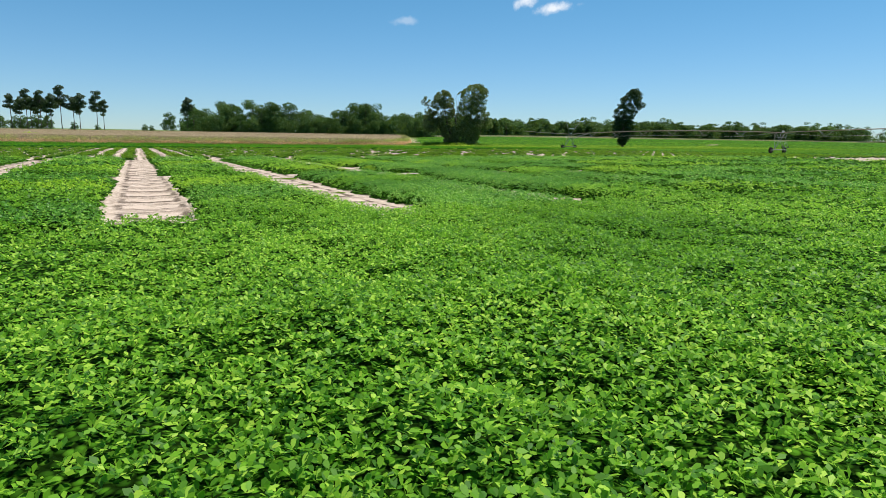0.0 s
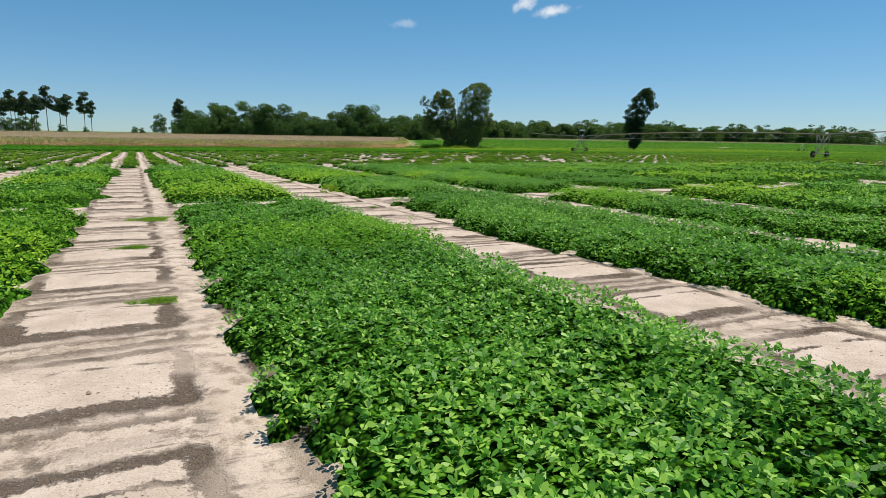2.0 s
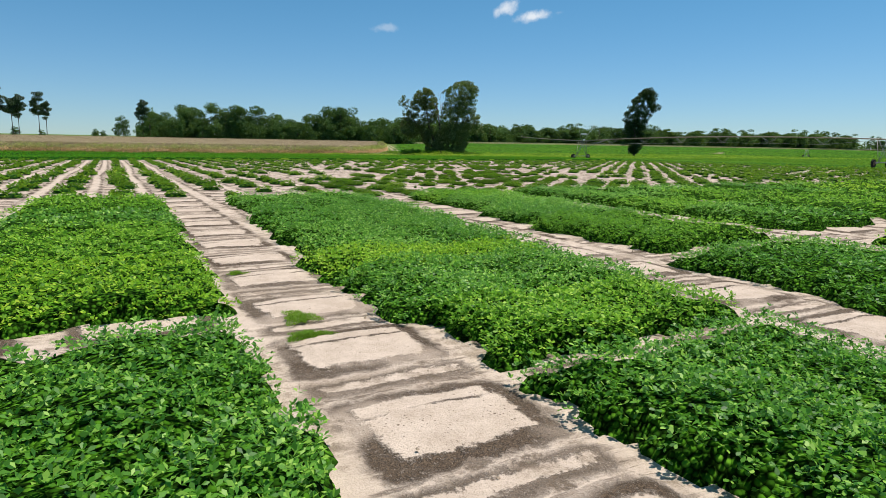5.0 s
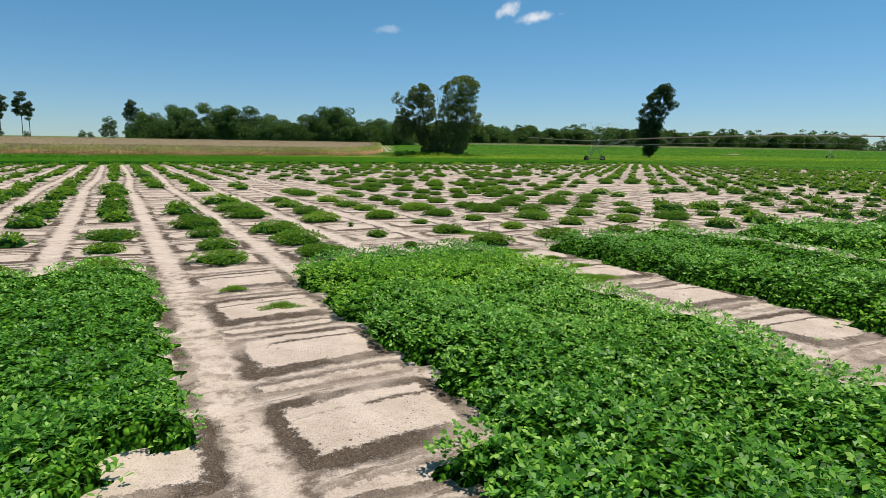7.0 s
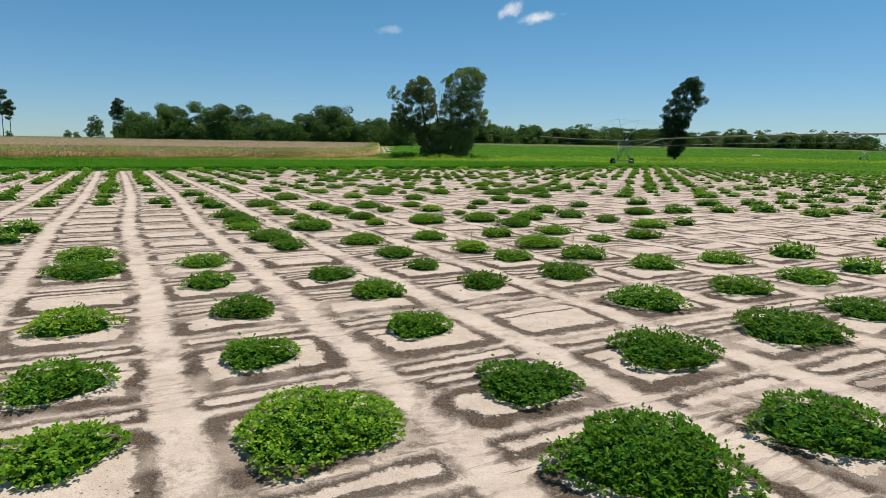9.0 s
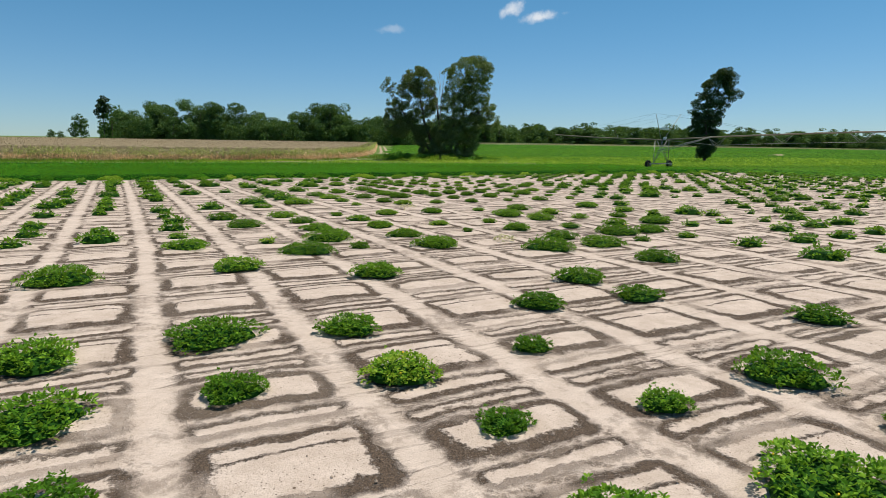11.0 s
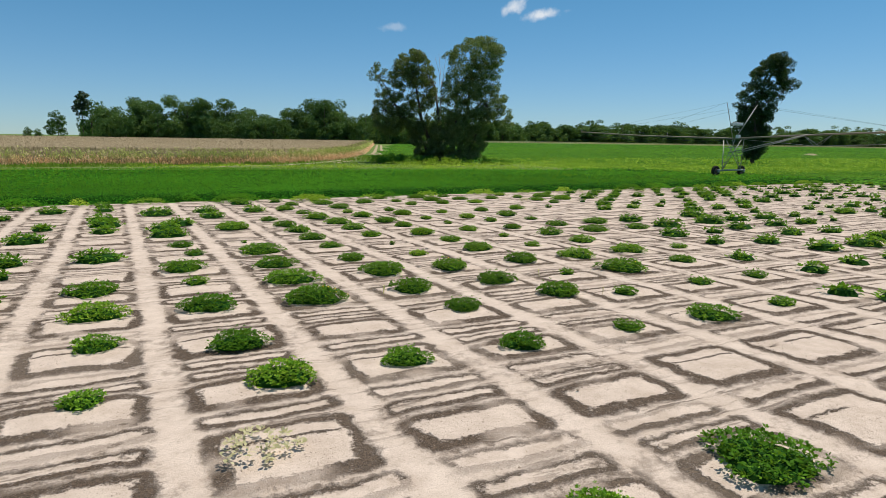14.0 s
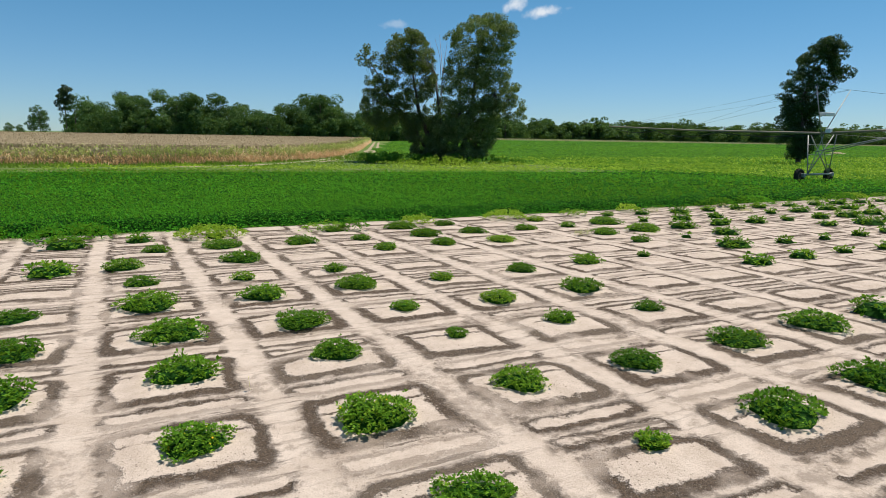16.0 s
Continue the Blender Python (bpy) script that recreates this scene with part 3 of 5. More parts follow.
def peanut_plot(x0, x1, y0, y1, label, leaf, tall=1.0, big=1.0):
    root = new("peanut_plot")
    root.location = ((x0 + x1) / 2, (y0 + y1) / 2, 0)
    tagged(root, label, "crop plot", "closed peanut plots")
    cx, cy = root.location.x, root.location.y
    near = off_line(np.array([x0, x1, x0, x1, cx]), np.array([y0, y0, y1, y1, cy])).min() < 8
    s, inset = (0.12, 0.08) if near else (0.5, 0.05)
    xs, ys = np.arange(x0 - 0.3, x1 + 0.3 + s, s) - cx, np.arange(y0 - 0.3, y1 + 0.3 + s, s) - cy
    # sheet under the leaves; its dark colour paints the shade between them
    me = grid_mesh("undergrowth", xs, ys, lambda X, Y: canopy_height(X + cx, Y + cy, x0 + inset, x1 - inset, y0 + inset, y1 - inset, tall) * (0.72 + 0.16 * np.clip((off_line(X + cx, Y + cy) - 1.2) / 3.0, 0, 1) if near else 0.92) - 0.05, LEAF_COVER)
    part("undergrowth", me, root, "leaf-patterned sheet below the leaves, darkened as their shade")
    sets = {True: [], False: []}
    for lo, hi, dens, size, six in LEVELS:
        n = rng.poisson((x1 - x0 + 0.6) * (y1 - y0 + 0.6) * dens)
        x, y = rng.uniform(x0 - 0.3, x1 + 0.3, n), rng.uniform(y0 - 0.3, y1 + 0.3, n)
        o = off_line(x, y)
        keep = (o >= lo) & (o < hi)
        x, y = x[keep], y[keep]
        h = canopy_height(x, y, x0, x1, y0, y1, tall)
        keep = (h > 0.12) & ((y > -47.5) | (rng.random(len(x)) < 0.12))
        x, y, h = x[keep], y[keep], h[keep]
        if not len(x):
            continue
        e = 0.08
        gx = canopy_height(x + e, y, x0, x1, y0, y1) - canopy_height(x - e, y, x0, x1, y0, y1)
        gy = canopy_height(x, y + e, x0, x1, y0, y1) - canopy_height(x, y - e, x0, x1, y0, y1)
        z = h * np.where(h < 0.2, rng.uniform(0.15, 1.08, len(x)), rng.uniform(0.55, 1.1, len(x))) + np.where(rng.random(len(x)) < 0.04, rng.uniform(0.02, 0.08, len(x)), 0)
        pos = np.stack([x - cx, y - cy, z], -1)
        out = -np.stack([gx, gy], -1) + rng.normal(0, 0.05, (len(x), 2))
        sets[six].append(rosettes(pos, out, size * big, six))
    for six, v in sets.items():
        if v:
            part("foliage", mesh_np("foliage", np.concatenate(v), 6 if six else 4, leaf), root)
    return root


# bare strips: centre at y = -14 and its drift northwards
STRIPS = [(-36.6, 0.0), (-31.2, 0.0), (-25.35, 0.0), (-20.5, 0.0), (-15.25, 0.008), (-9.85, 0.030), (-4.45, 0.12), (1.3, 0.10), (7.2, 0.07), (13.0, 0.04), (18.6, 0.0), (24.2, 0.0), (29.8, 0.0), (35.4, 0.0), (41.0, 0.0)]
HALF = 0.95


def strip_at(i, y):
    c, drift = STRIPS[i]
    return c + drift * (y + 14.0)


PLOT_LABELS = ("dense green peanut plants closed over their rows", "bushy dark green peanut plants beside a bare sandy strip", "bright yellowish green peanut plants beside a bare sandy strip", "low green peanut plants closed over a bare sandy strip")
vrand = random.Random(19)


def variety(k=None):
    """Leaf, height and leaf size of one planted variety, and the label that fits it."""
    k = vrand.choices((0, 1, 2), (5, 6, 2))[0] if k is None else k
    return (PEANUT_PLOT, PEANUT_DEEP, PEANUT_BRIGHT)[k], vrand.uniform(0.88, 1.14), vrand.uniform(0.88, 1.12), PLOT_LABELS[(3, 1, 2)[k]]


# plots whose varieties can be told apart: (strip, span): rows of (south end, north end, western rim, variety)
SOWN = {(3, 0): ((-37.1, -33.4, -19.55, 1), (-33.4, -29.3, -19.6, 1)), (4, 1): ((-29.2, -25.6, -14.62, 1), (-25.6, -21.55, -14.2, 1)), (4, 0): ((-37.1, -33.2, -14.3, 0), (-33.2, -29.3, -14.4, 1)), (4, 2): ((-19.5, -13.7, -14.25, 1),), (4, 3): ((-12.7, -9.4, -14.2, 2), (-9.4, -5.2, -14.2, 0)),
        (3, 1): ((-29.2, -26.5, -19.6, 0), (-26.5, -21.7, -19.5, 1)), (3, 2): ((-19.5, -16.6, -19.5, 2), (-16.6, -13.7, -19.5, 0)), (5, 1): ((-29.4, -25.4, -9.45, 1), (-25.4, -21.5, -9.1, 0)), (5, 2): ((-19.3, -15.9, -8.95, 1),),
        (5, 3): ((-15.55, -13.9, -8.85, 0), (-13.9, -11.6, -9.1, 1), (-11.6, -10.2, -9.2, 2), (-10.2, -7.0, -8.9, 1)), (5, 4): ((-7.0, -3.4, -8.75, 1), (-3.4, 2.6, -8.45, 1)),
        (6, 4): ((-4.5, -0.9, -1.8, 1), (-0.9, 0.9, -1.82, 0), (0.9, 2.25, -1.75, 1)), (7, 4): ((-4.0, 2.2, 3.55, 1),)}
for y0, y1 in ((-64, -50), (-50, -43.4), (-43.3, -36.35)):
    for x0, x1 in ((-60, -34), (-34, -28), (-28, -22), (-22, -16), (-16, -10), (-10, 2), (2, 30)):
        leaf, tall, big, _ = variety()
        peanut_plot(x0 - 0.42, x1 + 0.42, y0 - 0.42, y1 + (0.42 if y1 < -37 else 0), PLOT_LABELS[0], PEANUT_PLOT if x0 > -30 and x1 < 5 else leaf, 0.78 if y1 > -37 else 0.5 + 0.5 * tall)
for i in range(len(STRIPS) - 1):
    x_mid = STRIPS[i][0] + 2.7
    if x_mid < -11:
        spans = [(-37.1, -29.3), (-29.2, -21.7), (-19.5, -13.7), (-12.7, -5.2), (-5.2, 2.7)]
    elif x_mid < -6:
        spans = [(-37.1, -29.6), (-29.4, -21.5), (-19.3, -16.1), (-15.5, -7.0), (-7.0, 2.6)]
    elif x_mid < 0:
        spans = [(-37.1, -27.0), (-27.0, -21.5), (-19.1, -12.4), (-11.6, -4.5), (-4.5, 2.5)]
    else:
        spans = [(-37.1, -28.0), (-27.4, -21.4), (-18.6, -12.6), (-10.8, -4.0), (-4.0, 2.3)]
    for j, (y0, y1) in enumerate(spans):
        # each plot is sown with a few varieties that meet without a gap
        count = max(1, round((y1 - y0) / 3.6))
        cuts = [y0] + [y0 + (y1 - y0) * (c + vrand.uniform(-0.2, 0.2)) / count for c in range(1, count)] + [y1]
        rows = SOWN.get((i, j)) or [(a, b, strip_at(i, (a + b) / 2) + HALF + vrand.uniform(-0.10, 0.10), None) for a, b in zip(cuts, cuts[1:])]
        for n, (a, b, west, k) in enumerate(rows):
            touch0 = n > 0 or (j > 0 and y0 - spans[j - 1][1] < 0.3)
            touch1 = n + 1 < len(rows) or (j + 1 < len(spans) and spans[j + 1][0] - y1 < 0.3)
            leaf, tall, big, label = variety(k)
            peanut_plot(west, strip_at(i + 1, (a + b) / 2) - HALF + vrand.uniform(0.0, 0.18) + (0.15 if i == 2 else 0), a - (0.2 if touch0 else 0), b + (0.2 if touch1 else 0), label, leaf, tall, big)

# ---- single peanut plants on the planting grid ----


def dome(n, r, h):
    """Places over a low cushion: its flat top and its rounded rim down to the ground."""
    a = rng.uniform(0, math.tau, n)
    q = rng.uniform(0, 1, n) ** 0.5
    lump = 1 + 0.13 * np.sin(3 * a + r * 7) + 0.08 * np.sin(5 * a + 1 + r * 3)
    rr = q * r * lump
    z = h * np.clip(1 - q ** 3.6, 0, 1) * rng.uniform(0.0, 1.0, n) ** 0.45 * 1.05 + 0.015 + 0.03 * rng.random(n) * (q > 0.8)
    z = z + np.where(rng.random(n) < 0.05, rng.uniform(0.02, 0.07, n), 0)
    return np.stack([rr * np.cos(a), rr * np.sin(a), z], -1), np.stack([np.cos(a), np.sin(a)], -1)


def peanut_plant(r, mat, flowers, close):
    """A spreading cushion of four-leaflet leaves on runner stems."""
    root = new("peanut_plant")
    h = 0.06 + 0.185 * r
    n = max(14, int((700 if close else 330) * (r / 0.5) ** 1.8))
    pos, out = dome(n, r * 0.86, h)
    part("foliage", mesh_np("foliage", rosettes(pos, out, 0.033 if close else 0.046, close, 0.30), 6 if close else 4, mat), root)
    bm = bmesh.new()
    for i in range(max(5, int(n / (20 if close else 24)))):
        p = pos[rng.integers(n)]
        tube(bm, (p[0] * 0.1, p[1] * 0.1, 0.0), (p[0] * 0.62, p[1] * 0.62, p[2] * 0.55), 0.004, 0.003, 3, False)
        tube(bm, (p[0] * 0.62, p[1] * 0.62, p[2] * 0.55), tuple(p), 0.003, 0.002, 3, False)
    part("runner", bm, root, "green runner stems", STEM)
    # smooth dome, coloured dark to stand for shade between the leaves
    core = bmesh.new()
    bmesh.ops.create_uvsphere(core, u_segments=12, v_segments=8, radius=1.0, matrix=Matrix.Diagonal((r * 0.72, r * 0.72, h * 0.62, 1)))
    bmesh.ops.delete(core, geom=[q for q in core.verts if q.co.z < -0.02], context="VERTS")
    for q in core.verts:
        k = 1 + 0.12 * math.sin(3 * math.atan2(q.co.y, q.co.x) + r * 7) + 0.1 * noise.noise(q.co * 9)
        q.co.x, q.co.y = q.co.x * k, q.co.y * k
    part("inner_foliage", core, root, "dark dome painted as the shade inside the foliage", UNDER)
    for i in range(flowers):
        p = pos[rng.integers(n)]
        bm = bmesh.new()
        m = Matrix.Rotation(0.7, 4, "X") @ Matrix.Diagonal((1, 1, 0.5, 1))
        bmesh.ops.create_icosphere(bm, subdivisions=1, radius=0.012, matrix=m)
        f = part("flower", bm, root, "small yellow flower" if i == 0 else "", YELLOW)
        f.location = (p[0], p[1], p[2] + 0.025)
    return root


PLANT_MAP = (
    "???????.....?????????????????????????",
    "6mm7ml8mn.8mm9nq.9lc..7my??????????????????????????",
    "2nm3nm1op7jn6mq6my.6ob...??...?????????????????????",
    "6ol5nm3qo6jo5pw6nr6nv.8nt7ms......?????????????????????",
    "7pm4pn4pq6lo8nq5mr5ps5mu6ov......??...?????????????????",
    "5sn5sp7rn8ov6pq5nu5rw5nr.5po7ok6ko7ni7mg2og6mf6lj.7lq.?????????????????",
    "5up6so6sp7lr7ps.5qu4mt5nn6no.8ih4nl5ki3lh8ki...??????????????????",
    "?8wq6wp5uu8sr7lr6ov5pu5mm5lo.4ji6mg6kf6he.8gw..??????????????????",
    "?5tq8zr5uu6st6nr6sv6kp7lm5ll.7gi.4he7ig.6zw.???????????????????",
    "??8wp4vt.6mr6qs.4lm6kk6jj7ff3jf5ea5fa..8yp???6lu.6ny....?????????",
    "???..5ls6rp.6go..7dd3fa3dc5za6cy.3pp8ln6pq5qs6nt.5ov8oy...4mv...9mj????",
    "???......7hk5dg6ac6ea5yz6zu..7pi6pk5qn5rq3no..8no7mv8mt5ny6nu.7nw??????",
    "????.??..4ak.7ua5ru...8xn.2sl4sl.5nl.3qo4rs6qr6or.7os..??????",
    "????.??...7qz....6mf7sl6qg5oi3rj.5nk.5ul5qh6op3ot6mq3tr4qn7nu7no6wh.8nj..",
    "????????..?.6ht..??8uh4pf6wl7rh3pi.4qk.7nl7nl6ok7pn1nm.7qi.6nj6no.?",
    "????????.??7qx..???6lg5pf4rh5sh6ph.4oi4sn5ok6qk4oj4qo5pm5ql5pi4mj.6oj.?",
    "????????????..????7ne4pf...3qh5yq5pj5mh3ni1oj4pk5ql6qj6mj4lj5gk??",
    "????????????.?????.4lc5nb6mf.5pg3nh2pj5pi5nk4pj5mh4qk5pg5mi3lf6qj??",
    "???????????????????7kc.5mf.3pg3rh7li6ni3mj2qk4mj2pk3oi5lj3mg???",
    "???????????????????...5xx4pg3og4pk6nj5nk5oi4ki3pk4mf3kh.???",
    "????????????????????....4nd4md3lg.6pj5li3oj5ng4mi????",
    "?????????????????????.?8kd4of.4jj6mh5qi6mj..?????",
    "?????????????????????.?.5ne6lf5fa4lg7ki6ji..?????",
    "????????????????????????4mb7me??8sk..??????",
)
MAP_FIRST = -2


def squares_of(row):
    """Reads a column of the planting map: '.' bare, '?' not known, else size and how far the plant stands off its square's middle, east and north."""
    res, i = [], 0
    while i < len(row):
        if row[i] in ".?":
            res.append(row[i])
            i += 1
        else:
            res.append((int(row[i]) * 0.09, (ord(row[i + 1]) - 109) * 0.06, (ord(row[i + 2]) - 109) * 0.06))
            i += 3
    return res


prand = random.Random(11)
kinds = {}


def drop(ob):
    for o in (*ob.children_recursive, ob):
        bpy.data.objects.remove(o)


def plant_proto(r, pale, flowers, close, variant):
    key = (round(r * 10), pale, flowers, close, variant)
    if key not in kinds:
        kinds[key] = peanut_plant(key[0] / 10, PEANUT_PALE if pale else PEANUT, 7 if flowers else 0, close)
        kinds[key].location = (0, 0, -50)
    return kinds[key]


far_plants, near_count = [], 0
columns = {k: squares_of(PLANT_MAP[k - MAP_FIRST]) if 0 <= k - MAP_FIRST < len(PLANT_MAP) else "?" * 37 for k in range(-34, 41)}
for k in range(-34, 41):
    for j in range(37):
        ch = columns[k][j]
        jx, jy, a = prand.gauss(0.16, 0.10), prand.gauss(0, 0.09), prand.random()
        pale, flo, var = prand.random() < 0.17, prand.random() < 0.16, prand.randrange(2)
        if ch == ".":
            continue
        if ch == "?":
            if prand.random() < 0.16:
                continue
            r = min(0.7, max(0.18, prand.gauss(0.50 if Y0 + PY * j < 28 else 0.40, 0.12)))
        else:
            r, jx, jy = ch
        x, y = X0 + PX * k + jx, Y0 + PY * j + jy
        d_line = float(off_line(np.array(x), np.array(y)))
        if d_line < 7.2 and near_count < 300:
            near_count += 1
            p = plant_proto(r, pale, flo and r > 0.35, d_line < 2.6, var)
            s = r / (round(r * 10) / 10)
            q = copy_thing(p, Matrix.Translation((x, y, 0)) @ Matrix.Rotation(a * math.tau, 4, "Z"))
            q.scale = (s, s, s * (0.9 + 0.25 * prand.random()))
            size = "small" if r < 0.3 else "large" if r > 0.55 else "bushy"
            tagged(q, f"{size} {'yellowish green' if pale else 'dark green'} peanut plant{' with yellow flowers' if flo and r > 0.35 else ''} in pale sand", "peanut plant", "spaced peanut plants")
        else:
            far_plants.append((x, y, r, pale))
for p in kinds.values():
    drop(p)
for pale in (False, True):
    v = []
    for x, y, r, q in far_plants:
        if q != pale:
            continue
        d_line = float(off_line(np.array(x), np.array(y)))
        mid = d_line < 18
        n = max(5, int((46 if mid else 13) * (r / 0.5) ** 1.6))
        pos, out = dome(n, r * 0.84, 0.08 + 0.24 * r)
        pos[:, 0] += x
        pos[:, 1] += y
        v.append(rosettes(pos, out, 0.105 if mid else 0.19, False, 0.3))
    ob = new("distant_peanut_plants", mesh_np("distant_peanut_plants", np.concatenate(v), 4, PEANUT_PALE if pale else PEANUT))
    tagged(ob, "rows of spaced peanut plants standing in pale sand", "peanut plants", kind="stuff")

# low dark domes put the inner shade of far plants into colour
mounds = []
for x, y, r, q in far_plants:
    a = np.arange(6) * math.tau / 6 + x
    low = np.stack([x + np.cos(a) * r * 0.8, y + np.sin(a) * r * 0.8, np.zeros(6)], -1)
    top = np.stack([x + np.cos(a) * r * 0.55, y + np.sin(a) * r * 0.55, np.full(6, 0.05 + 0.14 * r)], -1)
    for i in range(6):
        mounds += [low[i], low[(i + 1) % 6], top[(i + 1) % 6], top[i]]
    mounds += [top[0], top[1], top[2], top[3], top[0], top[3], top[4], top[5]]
tagged(new("distant_plant_cores", mesh_np("distant_plant_cores", np.array(mounds), 4, UNDER)), "dark cores painted as the shade inside the spaced peanut plants", "peanut plants", kind="stuff")

# ---- grass tufts that grow on the bare squares ----


def grass_tuft(x, y, rx, ry, n):
    a, q = rng.uniform(0, math.tau, n), np.sqrt(rng.random(n))
    bx, by = q * rx * np.cos(a), q * ry * np.sin(a)
    q2 = q * (1 + 0.35 * np.sin(3 * a + x) + 0.2 * np.sin(7 * a + y))
    bx, by = q2 * rx * np.cos(a), q2 * ry * np.sin(a)
    h = rng.uniform(0.015, 0.065, n) * (1.15 - 0.8 * q)
    az = rng.uniform(0, math.tau, n)
    lx, ly = np.cos(az) * h * 1.1, np.sin(az) * h * 1.1
    wx, wy = -np.sin(az) * 0.0045, np.cos(az) * 0.0045
    z0 = np.zeros(n)
    v = np.stack([np.stack([bx - wx, by - wy, z0], -1), np.stack([bx + wx, by + wy, z0], -1), np.stack([bx + lx + wx * 0.3, by + ly + wy * 0.3, h], -1)], 1)
    ob = new("grass_tuft")
    part("grass_clump", mesh_np("grass_clump", v.reshape(-1, 3), 3, TUFT_BLADE), ob)
    ob.location = (x, y, 0)
    return tagged(ob, "low tuft of fine bright green grass on sand", "grass tuft", "grass tufts")


for x, y, rx, ry, n in ((-10.1, -18.3, 0.36, 0.3, 900), (-9.85, -18.95, 0.36, 0.28, 900), (-10.0, -13.2, 0.2, 0.3, 420), (-10.1, -13.9, 0.25, 0.14, 380), (-14.65, -11.2, 0.35, 0.3, 500), (-15.6, -21.0, 0.16, 0.13, 200),
                        (3.3, 4.9, 0.35, 0.3, 700), (2.7, 2.15, 0.4, 0.3, 900), (2.95, 1.25, 0.16, 0.14, 260), (-2.75, 1.05, 0.18, 0.15, 300), (-2.4, -0.2, 0.28, 0.2, 500), (2.4, -0.5, 0.4, 0.35, 900), (2.9, 0.4, 0.2, 0.15, 300),
                        (-20.0, -22.9, 0.45, 0.4, 700), (-20.1, -30.2, 0.25, 0.12, 200), (-20.3, -26.6, 0.25, 0.15, 220), (-14.9, -22.2, 0.1, 0.1, 90), (-10.2, -10.4, 0.15, 0.12, 150), (8.9, 20.9, 0.12, 0.1, 150)):
    grass_tuft(x, y, rx * 0.9, ry * 0.9, int(n * 4.4))

# ---- small clods lying on the crust ----


def clods():
    n = 9000
    t, o = rng.uniform(0, 112, n), rng.normal(0, 2.6, n)
    x, y = -25.4 + PATH_DIR[0] * t + PATH_DIR[1] * o, -48 + PATH_DIR[1] * t - PATH_DIR[0] * o
    fx, fy = squares(x, y)
    keep = (wave(x, y, 0.7, 4.0) + rng.normal(0, 0.5, n) > 0.1) & (fx < 0.62)
    x, y = x[keep], y[keep]
    n = len(x)
    r = 0.005 + 0.014 * rng.random(n) ** 2.5
    c = np.stack([x, y, ground_z(x, y) + r * 0.3], -1)
    k = [rng.uniform(0.7, 1.3, n) for _ in range(6)]
    az = rng.uniform(0, math.tau, n)
    e1, e2 = np.stack([np.cos(az), np.sin(az), 0 * az], -1), np.stack([-np.sin(az), np.cos(az), 0 * az], -1)
    up = np.array([0, 0, 1.0])
    P = [c + e1 * (r * k[0])[:, None], c + e2 * (r * k[1])[:, None], c - e1 * (r * k[2])[:, None], c - e2 * (r * k[3])[:, None]]
    T, B = c + up * (r * k[4] * 0.8)[:, None], c - up * (r * k[5] * 0.8)[:, None]
    v = []
    for i in range(4):
        v += [np.stack([P[i], P[(i + 1) % 4], T], 1), np.stack([P[(i + 1) % 4], P[i], B], 1)]
    return np.stack(v, 1).reshape(-1, 3)


tagged(new("clods", mesh_np("clods", clods(), 3, CLOD)), "small brown and pale clods of dry earth scattered on the sand", "clods", kind="stuff")

# ---- dry seedlings ----
for i, (x, y) in enumerate(((50.5, 69.0), (52.5, 64.8), (49.2, 66.8), (45.6, 68.4), (19.4, 33.5), (20.8, 42.8), (38.4, 64.2))):
    pos, out = dome(46, 0.22 + 0.06 * (i % 3), 0.14)
    ob = new("dry_plant")
    part("withered_leaves", mesh_np("withered_leaves", rosettes(pos, out, 0.06, False, 0.3), 4, DRY_GRASS), ob)
    ob.location = (x, y, 0)
    tagged(ob, "small withered tan peanut plant in pale sand", "peanut plant", "withered peanut plants")

# ---- yellow plot tags ----
tag = new("plot_tag")
bm = bmesh.new()
box(bm, (-0.011, -0.0015, -0.02), (0.011, 0.0015, 0.075), 0.001)
part("stake", bm, tag, "", TAG)
bm = bmesh.new()
box(bm, (-0.02, -0.002, 0.07), (0.02, 0.002, 0.135), 0.0015)
part("plate", bm, tag, "blank yellow plastic plate", TAG)
tagged(tag, "small yellow plastic tag stuck in the sand", "plot tag", "plot tags")
tag.location = (2.22, 3.35, 0)
for i, (x, y) in enumerate(((-3.2, -14.1), (-3.3, -15.8), (4.14, 3.4), (7.85, 3.4), (6.09, 3.45), (4.16, 5.35), (14.44, 19.4), (11.27, 17.85), (12.87, 17.8), (11.09, 19.5), (24.09, 48.05), (27.69, 48.1), (31.3, 48.0), (27.78, 46.2), (27.2, 56.3), (20.3, 41.9), (23.9, 40.2))):
    copy_thing(tag, pose(x, y, 0, 4 * (i % 3) - 4, 6 * (i % 2) - 3, 25 + 17 * i))

# ---- dense peanut field past the plots ----
def field_far(x):
    return 108.4 - 0.19 * x


